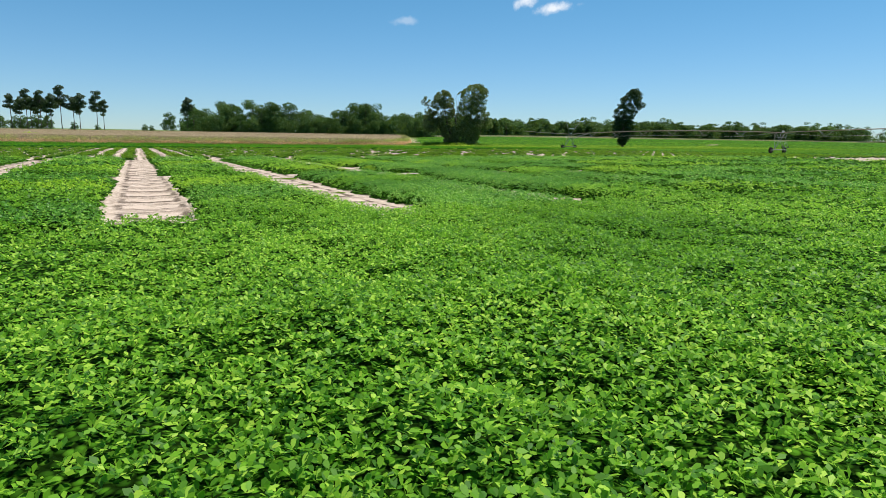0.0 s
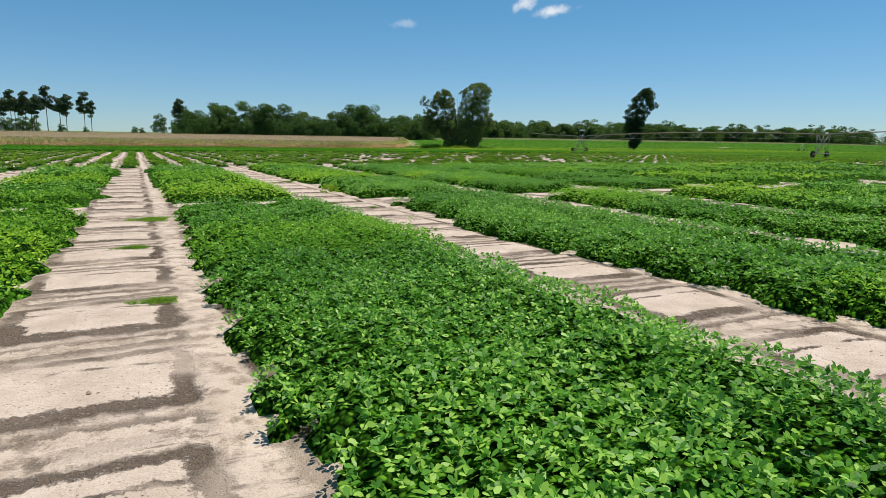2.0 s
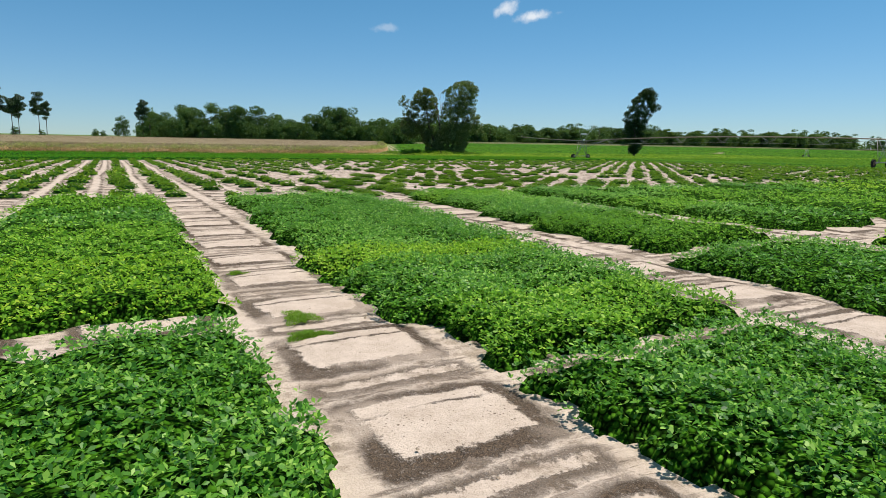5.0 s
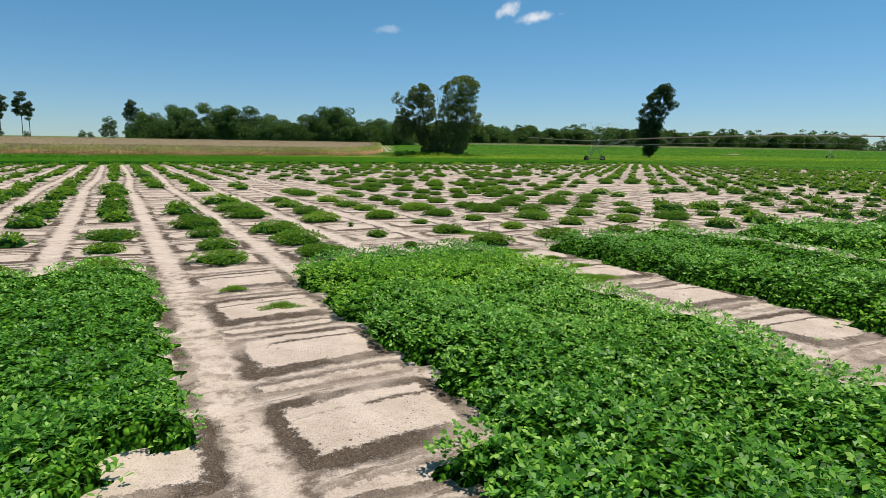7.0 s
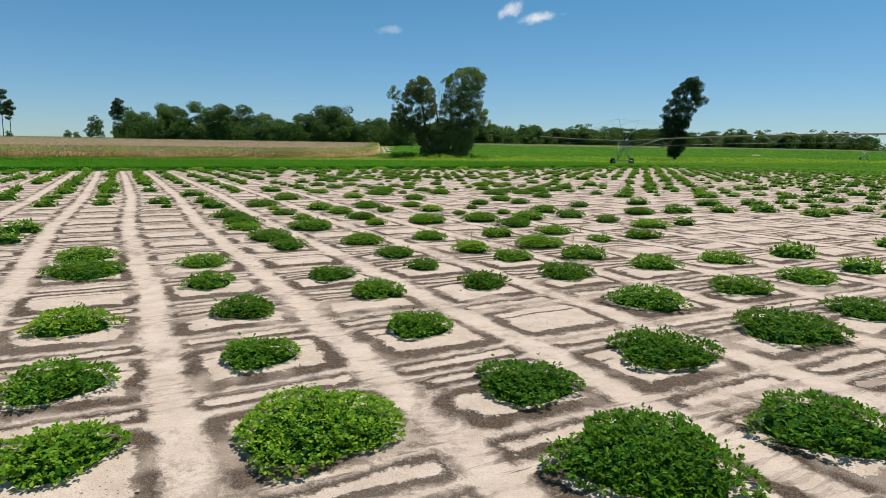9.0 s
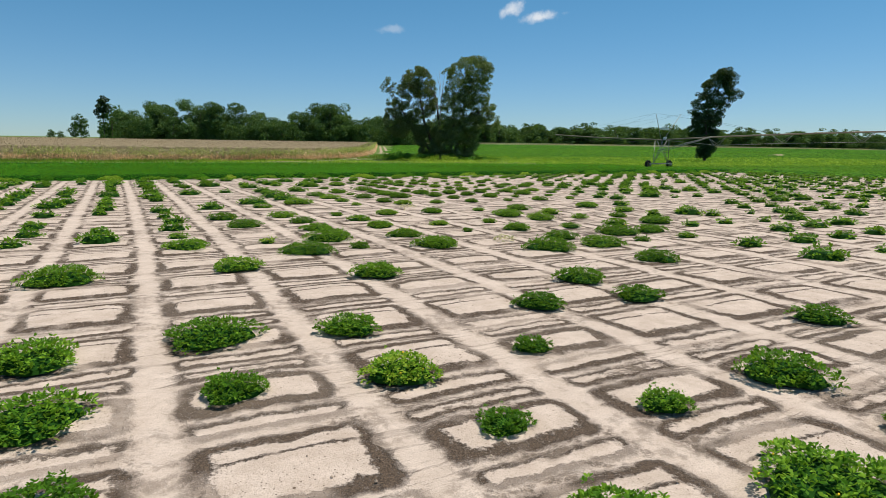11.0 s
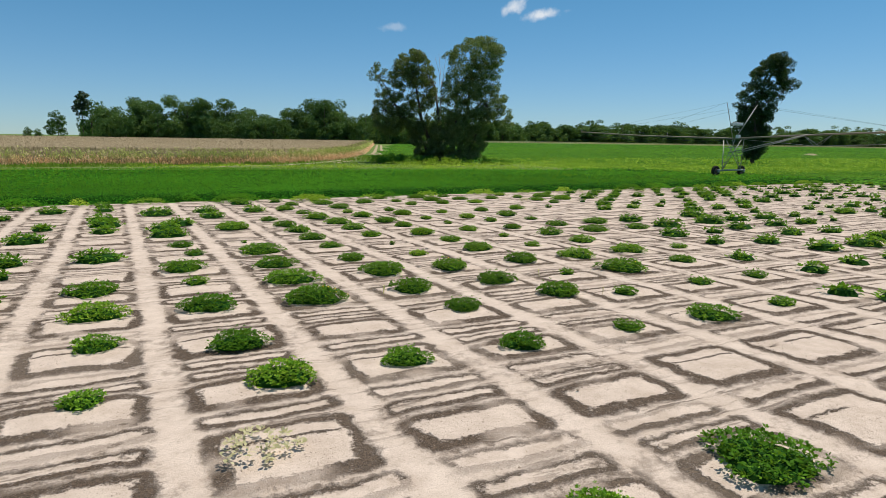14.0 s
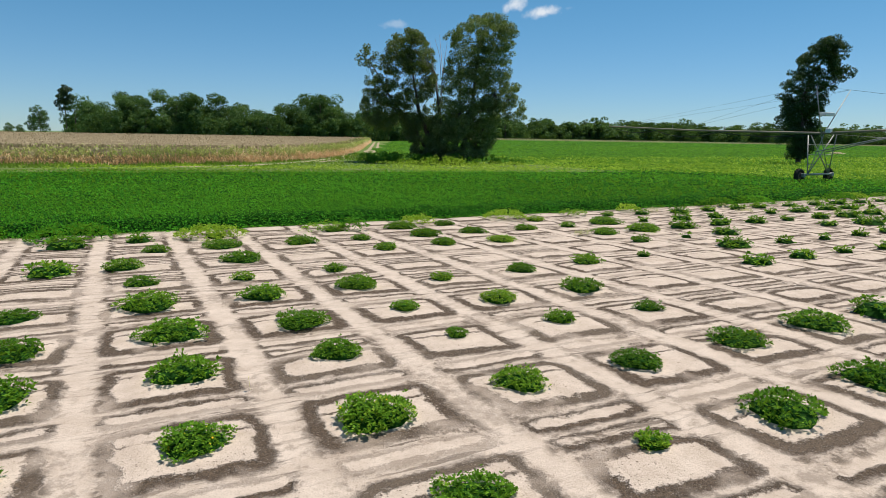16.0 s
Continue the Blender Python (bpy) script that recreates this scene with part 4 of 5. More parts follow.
def carpet(name, x0, x1, y0f, y1f, levels, hf, mat, label, category):
    """Leaf cover as one mesh: levels of (nearness limit from the path's end, count per m2, leaf length)."""
    v = []
    for lo, hi, dens, size in levels:
        ymax = float(max(np.max(y1f(np.array([x0, x1]))), np.max(y0f(np.array([x0, x1])))))
        ymin = float(min(np.min(y0f(np.array([x0, x1]))), np.min(y1f(np.array([x0, x1])))))
        n = int((x1 - x0) * (ymax - ymin) * dens)
        x, y = rng.uniform(x0, x1, n), rng.uniform(ymin, ymax, n)
        d = np.hypot(x - 26, y - 50)
        keep = (d >= lo) & (d < hi) & (y > y0f(x)) & (y < y1f(x))
        x, y = x[keep], y[keep]
        z = hf(x, y) * rng.uniform(0.72, 1.12, len(x)) + gz(x, y)
        ln = size * rng.uniform(0.7, 1.3, len(x))
        v.append(leaflets(np.stack([x, y, z], -1), rng.uniform(0, math.tau, len(x)), rng.normal(0.25, 0.5, len(x)), ln, ln * 0.55, False).reshape(-1, 3))
    ob = new(name, mesh_np(name, np.concatenate(v), 4, mat))
    return tagged(ob, label, category, kind="stuff")


def field_h(x, y):
    edge = np.clip((y - 70.0 + 0.25 * wave(x, y, 0.6, 3.0)) / 0.5, 0, 1)
    return np.sqrt(np.clip(1 - (1 - edge) ** 2, 0, 1)) * (0.42 + 0.02 * np.cos(y * math.tau / 0.92) + 0.06 * wave(x, y, 0.42, 4.0) + 0.03 * wave(x, y, 2.2, 4.0))


FX = np.concatenate([np.arange(-160, -20, 2.0), np.arange(-20, 60, 0.5), np.arange(60, 75.1, 0.75)])
FT = np.concatenate([np.linspace(0, 0.12, 22), np.linspace(0.14, 1, 50)])


# sheet below the field's leaves, painted darker as the shade under them
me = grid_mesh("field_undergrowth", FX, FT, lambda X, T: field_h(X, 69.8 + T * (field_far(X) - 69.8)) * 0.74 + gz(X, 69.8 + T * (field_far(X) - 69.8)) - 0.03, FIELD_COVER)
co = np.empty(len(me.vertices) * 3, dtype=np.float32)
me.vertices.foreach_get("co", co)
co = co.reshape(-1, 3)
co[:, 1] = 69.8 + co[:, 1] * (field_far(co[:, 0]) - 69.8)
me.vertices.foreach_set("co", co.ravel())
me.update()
tagged(new("peanut_field_undergrowth", me), "dark leaf sheet of the dense peanut field, shade painted in", "crop field", kind="stuff")
carpet("peanut_field", -120, 74.5, lambda x: x * 0 + 69.7, field_far, ((0, 24, 260, 0.060), (24, 29, 170, 0.072), (29, 38, 80, 0.10), (38, 55, 26, 0.15), (55, 300, 3.5, 0.24)), field_h, FIELD_LEAF, "dense dark green peanut field in closed rows", "crop field")

# ---- soybean field on the far right, with a weedy border ----


def soy_h(x, y):
    return 0.42 + 0.12 * wave(x, y, 5.0, 2.0)


carpet("weedy_border", 20, 190, lambda x: np.where(x < 74, np.maximum(field_far(x), 24), 78.0 + 0 * x) + 0.3 + np.where(x > 74.6, -200, 0) * 0 + np.where(x < 50, 4, 0), lambda x: np.where(x < 52, field_far(x) + 9.0, np.where(x < 75, field_far(x) + 20, 131.0 + 0 * x)), ((0, 60, 18, 0.16), (60, 90, 8, 0.22), (90, 240, 2, 0.32)), lambda x, y: 0.42 + 0.2 * wave(x, y, 2.5, 6.0), WEED_LEAF, "yellow-green weeds and grass along the field edge", "weeds")
SOY_X, SOY_Y = graded(70, 150, 4.0, 700, 1.2), np.concatenate([np.arange(16, 130, 4.0), np.arange(130, 460, 12.0)])
SOY_X = SOY_X[(SOY_X > 54) & (SOY_X < 760)]


def soy_sheet(X, Y):
    inside = np.where(X < 77, np.where(Y > 118 + (77 - X) * 1.2, 1.0, 0.0), np.where(Y > 18, 1.0, 0.0))
    inside = inside * np.where(X > 55 + (Y - 132) * 0.45, 1.0, 0.0)
    return gz(X, Y) + inside * soy_h(X, Y) * 0.92 - 0.08


tagged(new("soybean_cover", grid_mesh("soybean_cover", SOY_X, SOY_Y, soy_sheet, SOY_COVER)), "smooth green cover of the broad soybean field", "crop field", kind="stuff")
carpet("soybean_field", 57, 330, lambda x: np.where(x < 77, 119.0, 19 + 0 * x) + np.where(x < 77, (77 - x) * 1.2, 0), lambda x: np.minimum(240, 132 + (x - 56) / 0.45), ((0, 75, 14, 0.15), (75, 120, 5, 0.2), (120, 320, 0.6, 0.34)), soy_h, SOY_LEAF, "broad green soybean field that runs to the woods", "crop field")

# ---- dirt track round the corn ----
CORN_EDGE = ((-320.0, 132.0), (-60.0, 124.0), (32.0, 121.0), (38.5, 123.4), (47.0, 130.5), (55.5, 143.5), (64.0, 160.0), (74.0, 184.0), (91.0, 227.0), (117.0, 292.0))
EX, EY = np.array([p[0] for p in CORN_EDGE]), np.array([p[1] for p in CORN_EDGE])
ES = np.concatenate([[0.0], np.cumsum(np.hypot(np.diff(EX), np.diff(EY)))])


def corn_at(s, d):
    """A place s metres along the rim of the corn and d metres inside it."""
    x, y = np.interp(s, ES, EX), np.interp(s, ES, EY)
    tx, ty = np.interp(s + 2.5, ES, EX) - np.interp(s - 2.5, ES, EX), np.interp(s + 2.5, ES, EY) - np.interp(s - 2.5, ES, EY)
    k = np.hypot(tx, ty)
    return x - ty / k * d, y + tx / k * d


def rim_x(y):
    """How far east the corn reaches at y."""
    return np.interp(y, EY[2:], EX[2:])


def ribbon(name, pts, width, mat, label, lift=0.0):
    """A track of bare earth laid on the land through the points."""
    bm = bmesh.new()
    prev = None
    fine = []
    for a, b in zip(pts, pts[1:]):
        n = max(2, int((Vector(b) - Vector(a)).length / 2.0))
        fine += [Vector(a).lerp(Vector(b), i / n) for i in range(n)]
    fine.append(Vector(pts[-1]))
    for i, p in enumerate(fine):
        d = (fine[min(i + 1, len(fine) - 1)] - fine[max(i - 1, 0)]).normalized()
        s = Vector((-d.y, d.x))
        w = width / 2 * (1 + 0.22 * math.sin(i * 1.7) + 0.16 * math.sin(i * 0.61))
        row = []
        for k in (-1, -0.35, 0.35, 1):
            q = p + s * w * k
            row.append(bm.verts.new((q.x, q.y, float(gz(q.x, q.y)) + (0.03 + lift if abs(k) < 0.5 else 0.012 + lift * 0.4))))
        if prev:
            for k in range(3):
                bm.faces.new((prev[k], prev[k + 1], row[k + 1], row[k])).smooth = True
        prev = row
    bmesh.ops.recalc_face_normals(bm, faces=bm.faces)
    me = bpy.data.meshes.new(name)
    bm.to_mesh(me)
    bm.free()
    me.materials.append(mat)
    return tagged(new(name, me), label, "dirt track", kind="structure")


TRACK = ((-70, 118.5), (-20, 116.6), (16, 114.7), (30, 115.3), (38.5, 118.0), (44.6, 125.4), (49.5, 132.0), (58.5, 147.0), (67.0, 163.5), (76.0, 185.0), (93.0, 228.0), (119.0, 294.0))
TRX, TRY = np.array([p[0] for p in TRACK]), np.array([p[1] for p in TRACK])
ribbon("dirt_track", [(x, y + 1.0) for x, y in TRACK[3:5]] + [(x + 0.5, y) for x, y in TRACK[5:]], 0.8, DIRT, "pale wheel rut of a farm track beside the corn")
ribbon("dirt_track", [(x + 2.0, y - 0.8) for x, y in TRACK[5:]], 0.7, DIRT, "pale wheel rut of a farm track beside the corn")
ribbon("dirt_track", [(67.5, 164.5), (73.0, 168.5), (80.0, 181.0), (86.0, 196.0)], 1.6, DIRT, "pale dirt track branching off into the fields")
ribbon("dirt_track", [(72.0, 176.0), (77.0, 178.0), (81.5, 178.5)], 1.4, DIRT, "short pale dirt crossing between two tracks")
ribbon("dirt_patch", [(213, 160), (224, 165), (233, 172), (240, 176)], 4.0, DIRT, "bare curved bank of earth in the soybean field", 0.42)
ribbon("wheel_track", [(75.6, -40), (75.8, 20), (75.3, 50), (75.6, 66)], 1.2, DIRT, "narrow bare wheel track of the irrigation machine")

# ---- corn ----
S_LO, S_HI = 140.0, float(ES[-1]) - 1


def corn_stalks(name, mat, rows, step, label, hlo, hhi, zlo=0.0, droop=0.0, patchy=0.0):
    v = []
    for r in rows:
        s = np.arange(S_LO, S_HI, step)
        s = s + rng.uniform(-0.1, 0.1, len(s))
        x, y = corn_at(s, r + rng.normal(0, 0.06, len(s)))
        if patchy:
            keep = wave(x, y, 4.0, 5.0) + rng.normal(0, 0.35, len(x)) > patchy - 0.5
            x, y = x[keep], y[keep]
        n = len(x)
        z = gz(x, y)
        h = rng.uniform(hlo, hhi, n)
        b = np.stack([x, y, z + zlo], -1)
        t = b + np.stack([rng.normal(0, 0.05, n), rng.normal(0, 0.05, n), h - zlo], -1)
        az = rng.uniform(0, math.tau, n)
        w = np.stack([np.cos(az) * 0.016, np.sin(az) * 0.016, np.zeros(n)], -1)
        v.append(np.stack([b - w, b + w, t + w * 0.5, t - w * 0.5], 1))
        for k in range(7):
            f = rng.uniform(0.1, 0.97, n)[:, None]
            p = b + (t - b) * f
            az = rng.uniform(0, math.tau, n)
            ln = rng.uniform(0.35, 0.75, n)[:, None]
            d = np.stack([np.cos(az), np.sin(az), rng.uniform(-0.75, 0.55, n) - droop], -1)
            q = np.stack([-np.sin(az), np.cos(az), np.zeros(n)], -1) * 0.05
            mid = p + d * ln * 0.45 + np.array([0, 0, 0.08])
            tip = p + d * ln + np.array([0, 0, -0.12])
            v.append(np.stack([p, mid + q, tip, mid - q], 1))
    ob = new(name, mesh_np(name, np.concatenate(v).reshape(-1, 3), 4, mat))
    return tagged(ob, label, "corn", kind="stuff")


corn_stalks("dry_corn_edge", CORN_DRY, (0.0, 0.76, 1.52), 0.27, "dry orange tan corn stalks along the field edge", 0.75, 1.35, 0.0, 0.3)
corn_stalks("green_corn_edge", CORN_GREEN, (0.3, 1.1, 1.9, 2.7), 0.30, "ripening corn with green upper leaves", 1.5, 2.15, 0.7, 0.0, 0.02)


def corn_body():
    """The mass of the standing corn behind its first rows: a lumpy sheet at tassel height that falls to the ground at the rim."""
    ys = np.concatenate([[124.6, 124.7], np.linspace(125.4, 290, 110)])
    ts = np.concatenate([1 - np.linspace(1, 0, 190) ** 1.5 * 0.9995 - 0.0005, [1.0]])
    me = grid_mesh("corn_field", ts, ys, lambda a, b: a * 0, CORN_COVER)
    T, Y = np.meshgrid(ts, ys)
    XR = rim_x(Y - 1.2) - 2.9
    X = -300 + T * (XR + 300)
    Y = Y + np.clip((33 - X), 0, 400) * 0.031
    H = 1.98 + 0.08 * wave(X, Y, 3.0, 1.0) + 0.05 * wave(X, Y, 0.9, 2.0)
    H[0, :] = 0
    H[:, -1] = 0
    co = np.stack([X, Y, gz(X, Y) + H], -1).reshape(-1, 3).astype(np.float32)
    me.vertices.foreach_set("co", co.ravel())
    me.update()
    return me


tagged(new("corn_field", corn_body()), "ripe brown corn field seen over its tassels", "corn", kind="stuff")


def tassels():
    n = 60000
    x, y = 120 - 300 * rng.random(n) ** 1.2, 122 + 166 * rng.random(n) ** 1.6
    keep = (x < rim_x(y) - 0.6) & (y > 121.4 + np.clip((33 - x), 0, 400) * 0.033)
    x, y = x[keep], y[keep]
    n = len(x)
    b = np.stack([x, y, gz(x, y) + 1.7], -1)
    az = rng.uniform(0, math.tau, n)
    s = np.stack([np.cos(az), np.sin(az), np.zeros(n)], -1) * (0.035 + 0.0008 * (y - 121))[:, None]
    t = b + np.stack([rng.normal(0, 0.12, n), rng.normal(0, 0.12, n), rng.uniform(0.25, 0.6, n)], -1)
    return np.stack([b - s, b + s, t], 1).reshape(-1, 3)


tagged(new("corn_tassels", mesh_np("corn_tassels", tassels(), 3, CORN_TOP)), "brown tassels over the ripe corn", "corn", kind="stuff")


def verge():
    n = 34000
    x = rng.uniform(-75, 66, n)
    lo = np.maximum(field_far(x) + 0.5, 96)
    hi = np.interp(x, EX, EY) - 0.2
    f = rng.random(n)
    y = lo + (hi - lo) * f
    off = np.abs(y - np.interp(x, TRX, TRY))
    keep = (off > 1.3) & (wave(x, y, 4.0, 2.0) + rng.normal(0, 0.4, n) > -0.25) & (hi > lo + 0.5)
    x, y, f = x[keep], y[keep], f[keep]
    n = len(x)
    close = np.clip((f - 0.62) / 0.25, 0, 1)
    h = rng.uniform(0.06, 0.18, n) + close * rng.uniform(0.1, 0.45, n) * (wave(x, y, 5.0, 1.0) > -0.35)
    az = rng.uniform(0, math.tau, n)
    b = np.stack([x, y, gz(x, y)], -1)
    s = np.stack([np.cos(az), np.sin(az), np.zeros(n)], -1) * 0.10
    t = b + np.stack([rng.normal(0, 0.12, n), rng.normal(0, 0.12, n), h], -1)
    return np.stack([b - s, b + s, t], 1).reshape(-1, 3)


tagged(new("grass_verge", mesh_np("grass_verge", verge(), 3, GRASS_BLADE)), "long yellow-green grass beside the corn", "grass", kind="stuff")

# ---- trees ----


def leaf_cloud(blobs, per, size, flat=0.75):
    """Leaf clusters round blob centres (x, y, z, radius), as four-cornered leaves."""
    out = []
    for bx, by, bz, br in blobs:
        n = max(6, int(per * br * br))
        d = rng.normal(0, 1, (n, 3))
        d /= np.linalg.norm(d, axis=1)[:, None]
        q = rng.uniform(0.45, 1.05, n) ** 0.6
        p = d * (br * q)[:, None] * np.array([1, 1, flat]) + np.array([bx, by, bz])
        a = rng.normal(0, 1, (n, 3))
        a /= np.linalg.norm(a, axis=1)[:, None]
        b = np.cross(a, d + 0.3 * rng.normal(0, 1, (n, 3)))
        b /= np.linalg.norm(b, axis=1)[:, None] + 1e-6
        s = size * rng.uniform(0.6, 1.35, n)[:, None]
        out.append(np.stack([p - a * s, p + b * s * 0.6, p + a * s, p - b * s * 0.6], 1))
    return np.concatenate(out).reshape(-1, 3)


def crown_blobs(centre, rx, ry, rz, count, r0, r1, seed):
    """Clumps filling an uneven ellipsoid, mostly near its surface."""
    g = random.Random(seed)
    res = []
    for i in range(count):
        while True:
            d = Vector((g.uniform(-1, 1), g.uniform(-1, 1), g.uniform(-1, 1)))
            if 0.3 < d.length < 1:
                break
        res.append((centre[0] + d.x * rx, centre[1] + d.y * ry, centre[2] + d.z * rz, g.uniform(r0, r1)))
    return res


def limbs(bm, base, blobs, r, g, share=0.5):
    for bx, by, bz, br in blobs:
        if g.random() > share:
            continue
        m = Vector(base).lerp(Vector((bx, by, bz)), 0.5) + Vector((g.uniform(-0.5, 0.5), g.uniform(-0.5, 0.5), -0.4))
        bent_tube(bm, [base, m, (bx, by, bz)], [r, r * 0.55, r * 0.15], 6)


def tree_thing(name, x, y, blobs, stems, mat, per, size, label, seed, bark_r=0.3, flat=0.75, dead=()):
    """blobs and stems are given from the tree's foot; stems: lists of points with radii."""
    root = new(name)
    root.location = (x, y, float(gz(x, y)))
    g = random.Random(seed)
    bm = bmesh.new()
    for pts, radii in stems:
        bent_tube(bm, pts, radii, 9)
    for pts, radii in stems:
        tip = Vector(pts[-1])
        close = [b for b in blobs if (Vector(b[:3]) - tip).length < 6.5]
        limbs(bm, tip, close, radii[-1] * 0.5, g, 0.07)
    part("trunk", bm, root, "", BARK)
    part("crown", mesh_np("crown", leaf_cloud(blobs, per, size, flat), 4, mat), root)
    if dead:
        bm = bmesh.new()
        for pts, radii in dead:
            bent_tube(bm, pts, radii, 5)
        part("dead_branches", bm, root, "bare grey branches", DEADWOOD)
    return tagged(root, label, "tree")


# the big clump: two crowns, offsets are along the picture plane of the field's long axis
SX, SY = 0.885, -0.4656


def side(s, d, z, r):
    """A clump s metres along the clump's width, d metres deeper, z up, of radius r."""
    return (SX * s + PATH_DIR[0] * d, SY * s + PATH_DIR[1] * d, z, r)


def stem(s0, s1, h0, h1, r0, r1, d=0.0, bend=0.3):
    a, b = side(s0, d, h0, 0)[:3], side(s1, d, h1, 0)[:3]
    m = side((s0 + s1) / 2 + bend, d, (h0 + h1) / 2, 0)[:3]
    return [a, m, b], [r0, (r0 + r1) / 2, r1]


THIN_LEAF = leaf_material("thinning_tree_leaf", (0.065, 0.088, 0.034), (0.15, 0.175, 0.068), (0.34, 0.34, 0.17), 0.38, 0.34, 0.5, 0.5)
BIG = (63.4, 121.8)


def profile_blobs(zs, west, east, count, r0, r1, depth, seed, hole=-0.55):
    """Leaf clumps between a crown's western and eastern outline, with gaps where the light comes through."""
    g = random.Random(seed)
    res = []
    while len(res) < count:
        z = g.uniform(zs[0], zs[-1])
        lo, hi = float(np.interp(z, zs, west)), float(np.interp(z, zs, east))
        s, r = g.uniform(lo, hi), g.uniform(r0, r1)
        d = g.uniform(-1, 1) * depth * (0.45 + 0.55 * math.sqrt(max(0.0, 1 - ((s - (lo + hi) / 2) / max(0.5, (hi - lo) / 2)) ** 2)))
        if float(wave(np.array(s * 1.0), np.array(z * 0.8), 1.5, seed * 0.7)) < hole:
            continue
        res.append(side(min(max(s, lo + r * 0.7), max(hi - r * 0.7, lo + r * 0.7)), d, z, r))
    return res


right_crown = profile_blobs((0.2, 1.4, 2.8, 4.7, 6.6, 8.5, 10.4, 12.3, 14.2, 16.1, 17.4, 18.3), (-0.6, -1.9, -2.6, -1.8, -2.2, -1.4, -0.8, 0.2, 0.6, 0.8, 2.0, 4.2), (4.2, 5.6, 6.6, 6.2, 7.6, 8.4, 8.2, 8.4, 8.8, 8.9, 8.2, 6.6), 560, 0.35, 0.9, 3.4, 1, -0.7) + profile_blobs((0.2, 1.2, 2.2, 3.4, 4.7, 5.8, 6.8, 8.0), (-0.8, -2.2, -1.5, -2.9, -2.0, -2.6, -1.4, -1.0), (4.2, 5.9, 5.0, 6.7, 6.0, 7.4, 6.6, 7.6), 140, 0.35, 0.85, 3.4, 2, -0.8) + profile_blobs((4.4, 6.0, 8.0, 9.6, 10.8), (8.0, 7.6, 7.6, 8.0, 8.4), (9.6, 10.5, 10.0, 9.6, 9.0), 46, 0.3, 0.65, 1.6, 4, -0.2)
left_crown = profile_blobs((4.4, 5.8, 7.7, 9.6, 11.5, 13.4, 14.9, 15.9, 16.4), (-8.0, -9.9, -9.8, -9.3, -7.8, -7.0, -6.4, -5.4, -4.4), (-2.6, -1.4, -0.6, -0.2, 0.0, -0.3, -0.9, -2.0, -3.2), 430, 0.32, 0.75, 2.8, 5, -0.5) + profile_blobs((12.2, 13.2, 14.6), (-10.2, -10.6, -9.4), (-8.2, -7.6, -7.6), 16, 0.3, 0.6, 0.9, 7, -0.5) + profile_blobs((10.0, 11.4, 12.4), (-9.6, -9.4, -9.0), (-7.6, -7.0, -7.2), 10, 0.3, 0.5, 0.8, 8, -0.5) + profile_blobs((0.6, 2.4, 4.6, 6.2), (-3.3, -3.6, -4.6, -5.0), (-0.6, 0.2, 0.4, 0.6), 120, 0.4, 0.8, 2.2, 9, -0.5) + [side(0.9 + 0.3 * k, -1.9 + 0.2 * k, 15.4 + 0.35 * k, 0.4) for k in range(3)]
tree_thing("broadleaf_tree", *BIG, right_crown, [stem(2.0, 4.4, -0.3, 15.5, 0.42, 0.08, 0.8), stem(1.2, 2.0, -0.3, 12.0, 0.34, 0.08, 1.0), stem(2.8, 6.4, -0.3, 9.0, 0.26, 0.08, 0.8), stem(5.0, 8.6, 6.0, 8.6, 0.12, 0.05)], TREE_LEAF, 360, 0.098, "tall dense dark green tree at the field edge", 21)
tree_thing("broadleaf_tree", BIG[0] - 0.8, BIG[1] + 0.6, left_crown, [stem(0.3, -3.6, -0.3, 13.6, 0.4, 0.08, 0.6, -0.8), stem(-0.2, -6.6, -0.3, 9.0, 0.28, 0.08, 0.8, 0.4), stem(-6.6, -9.0, 9.0, 13.0, 0.08, 0.04), stem(0.6, -0.4, -0.3, 11.5, 0.32, 0.1), stem(-3.6, -8.2, 6.0, 8.0, 0.12, 0.05)], THIN_LEAF, 400, 0.095, "open crowned tree with thinning brownish foliage", 22,
           dead=[stem(0.4 + s0, s1, h0, h1 * 0.97, r0 * 0.6, 0.012, d, bend + 0.25 * math.sin(9 * s1)) for s0, s1, h0, h1, r0, d, bend in ((0.0, 0.2, 6.5, 16.4, 0.13, -1.2, 0.1), (0.0, 1.2, 8.5, 15.8, 0.10, -1.4, 0.2), (-0.2, -1.0, 8.0, 15.6, 0.10, -1.3, -0.1), (0.1, 0.7, 10.0, 14.8, 0.07, -1.0, 0.3), (-0.1, -1.6, 9.5, 13.6, 0.07, -1.5, 0.0), (0.2, 1.9, 9.0, 13.4, 0.06, -1.6, 0.1), (0.0, -0.4, 11.0, 16.0, 0.06, -0.9, 0.15), (0.1, 1.5, 11.0, 14.4, 0.05, -1.5, -0.2), (-0.3, -2.2, 8.8, 12.0, 0.06, -1.7, 0.2))])
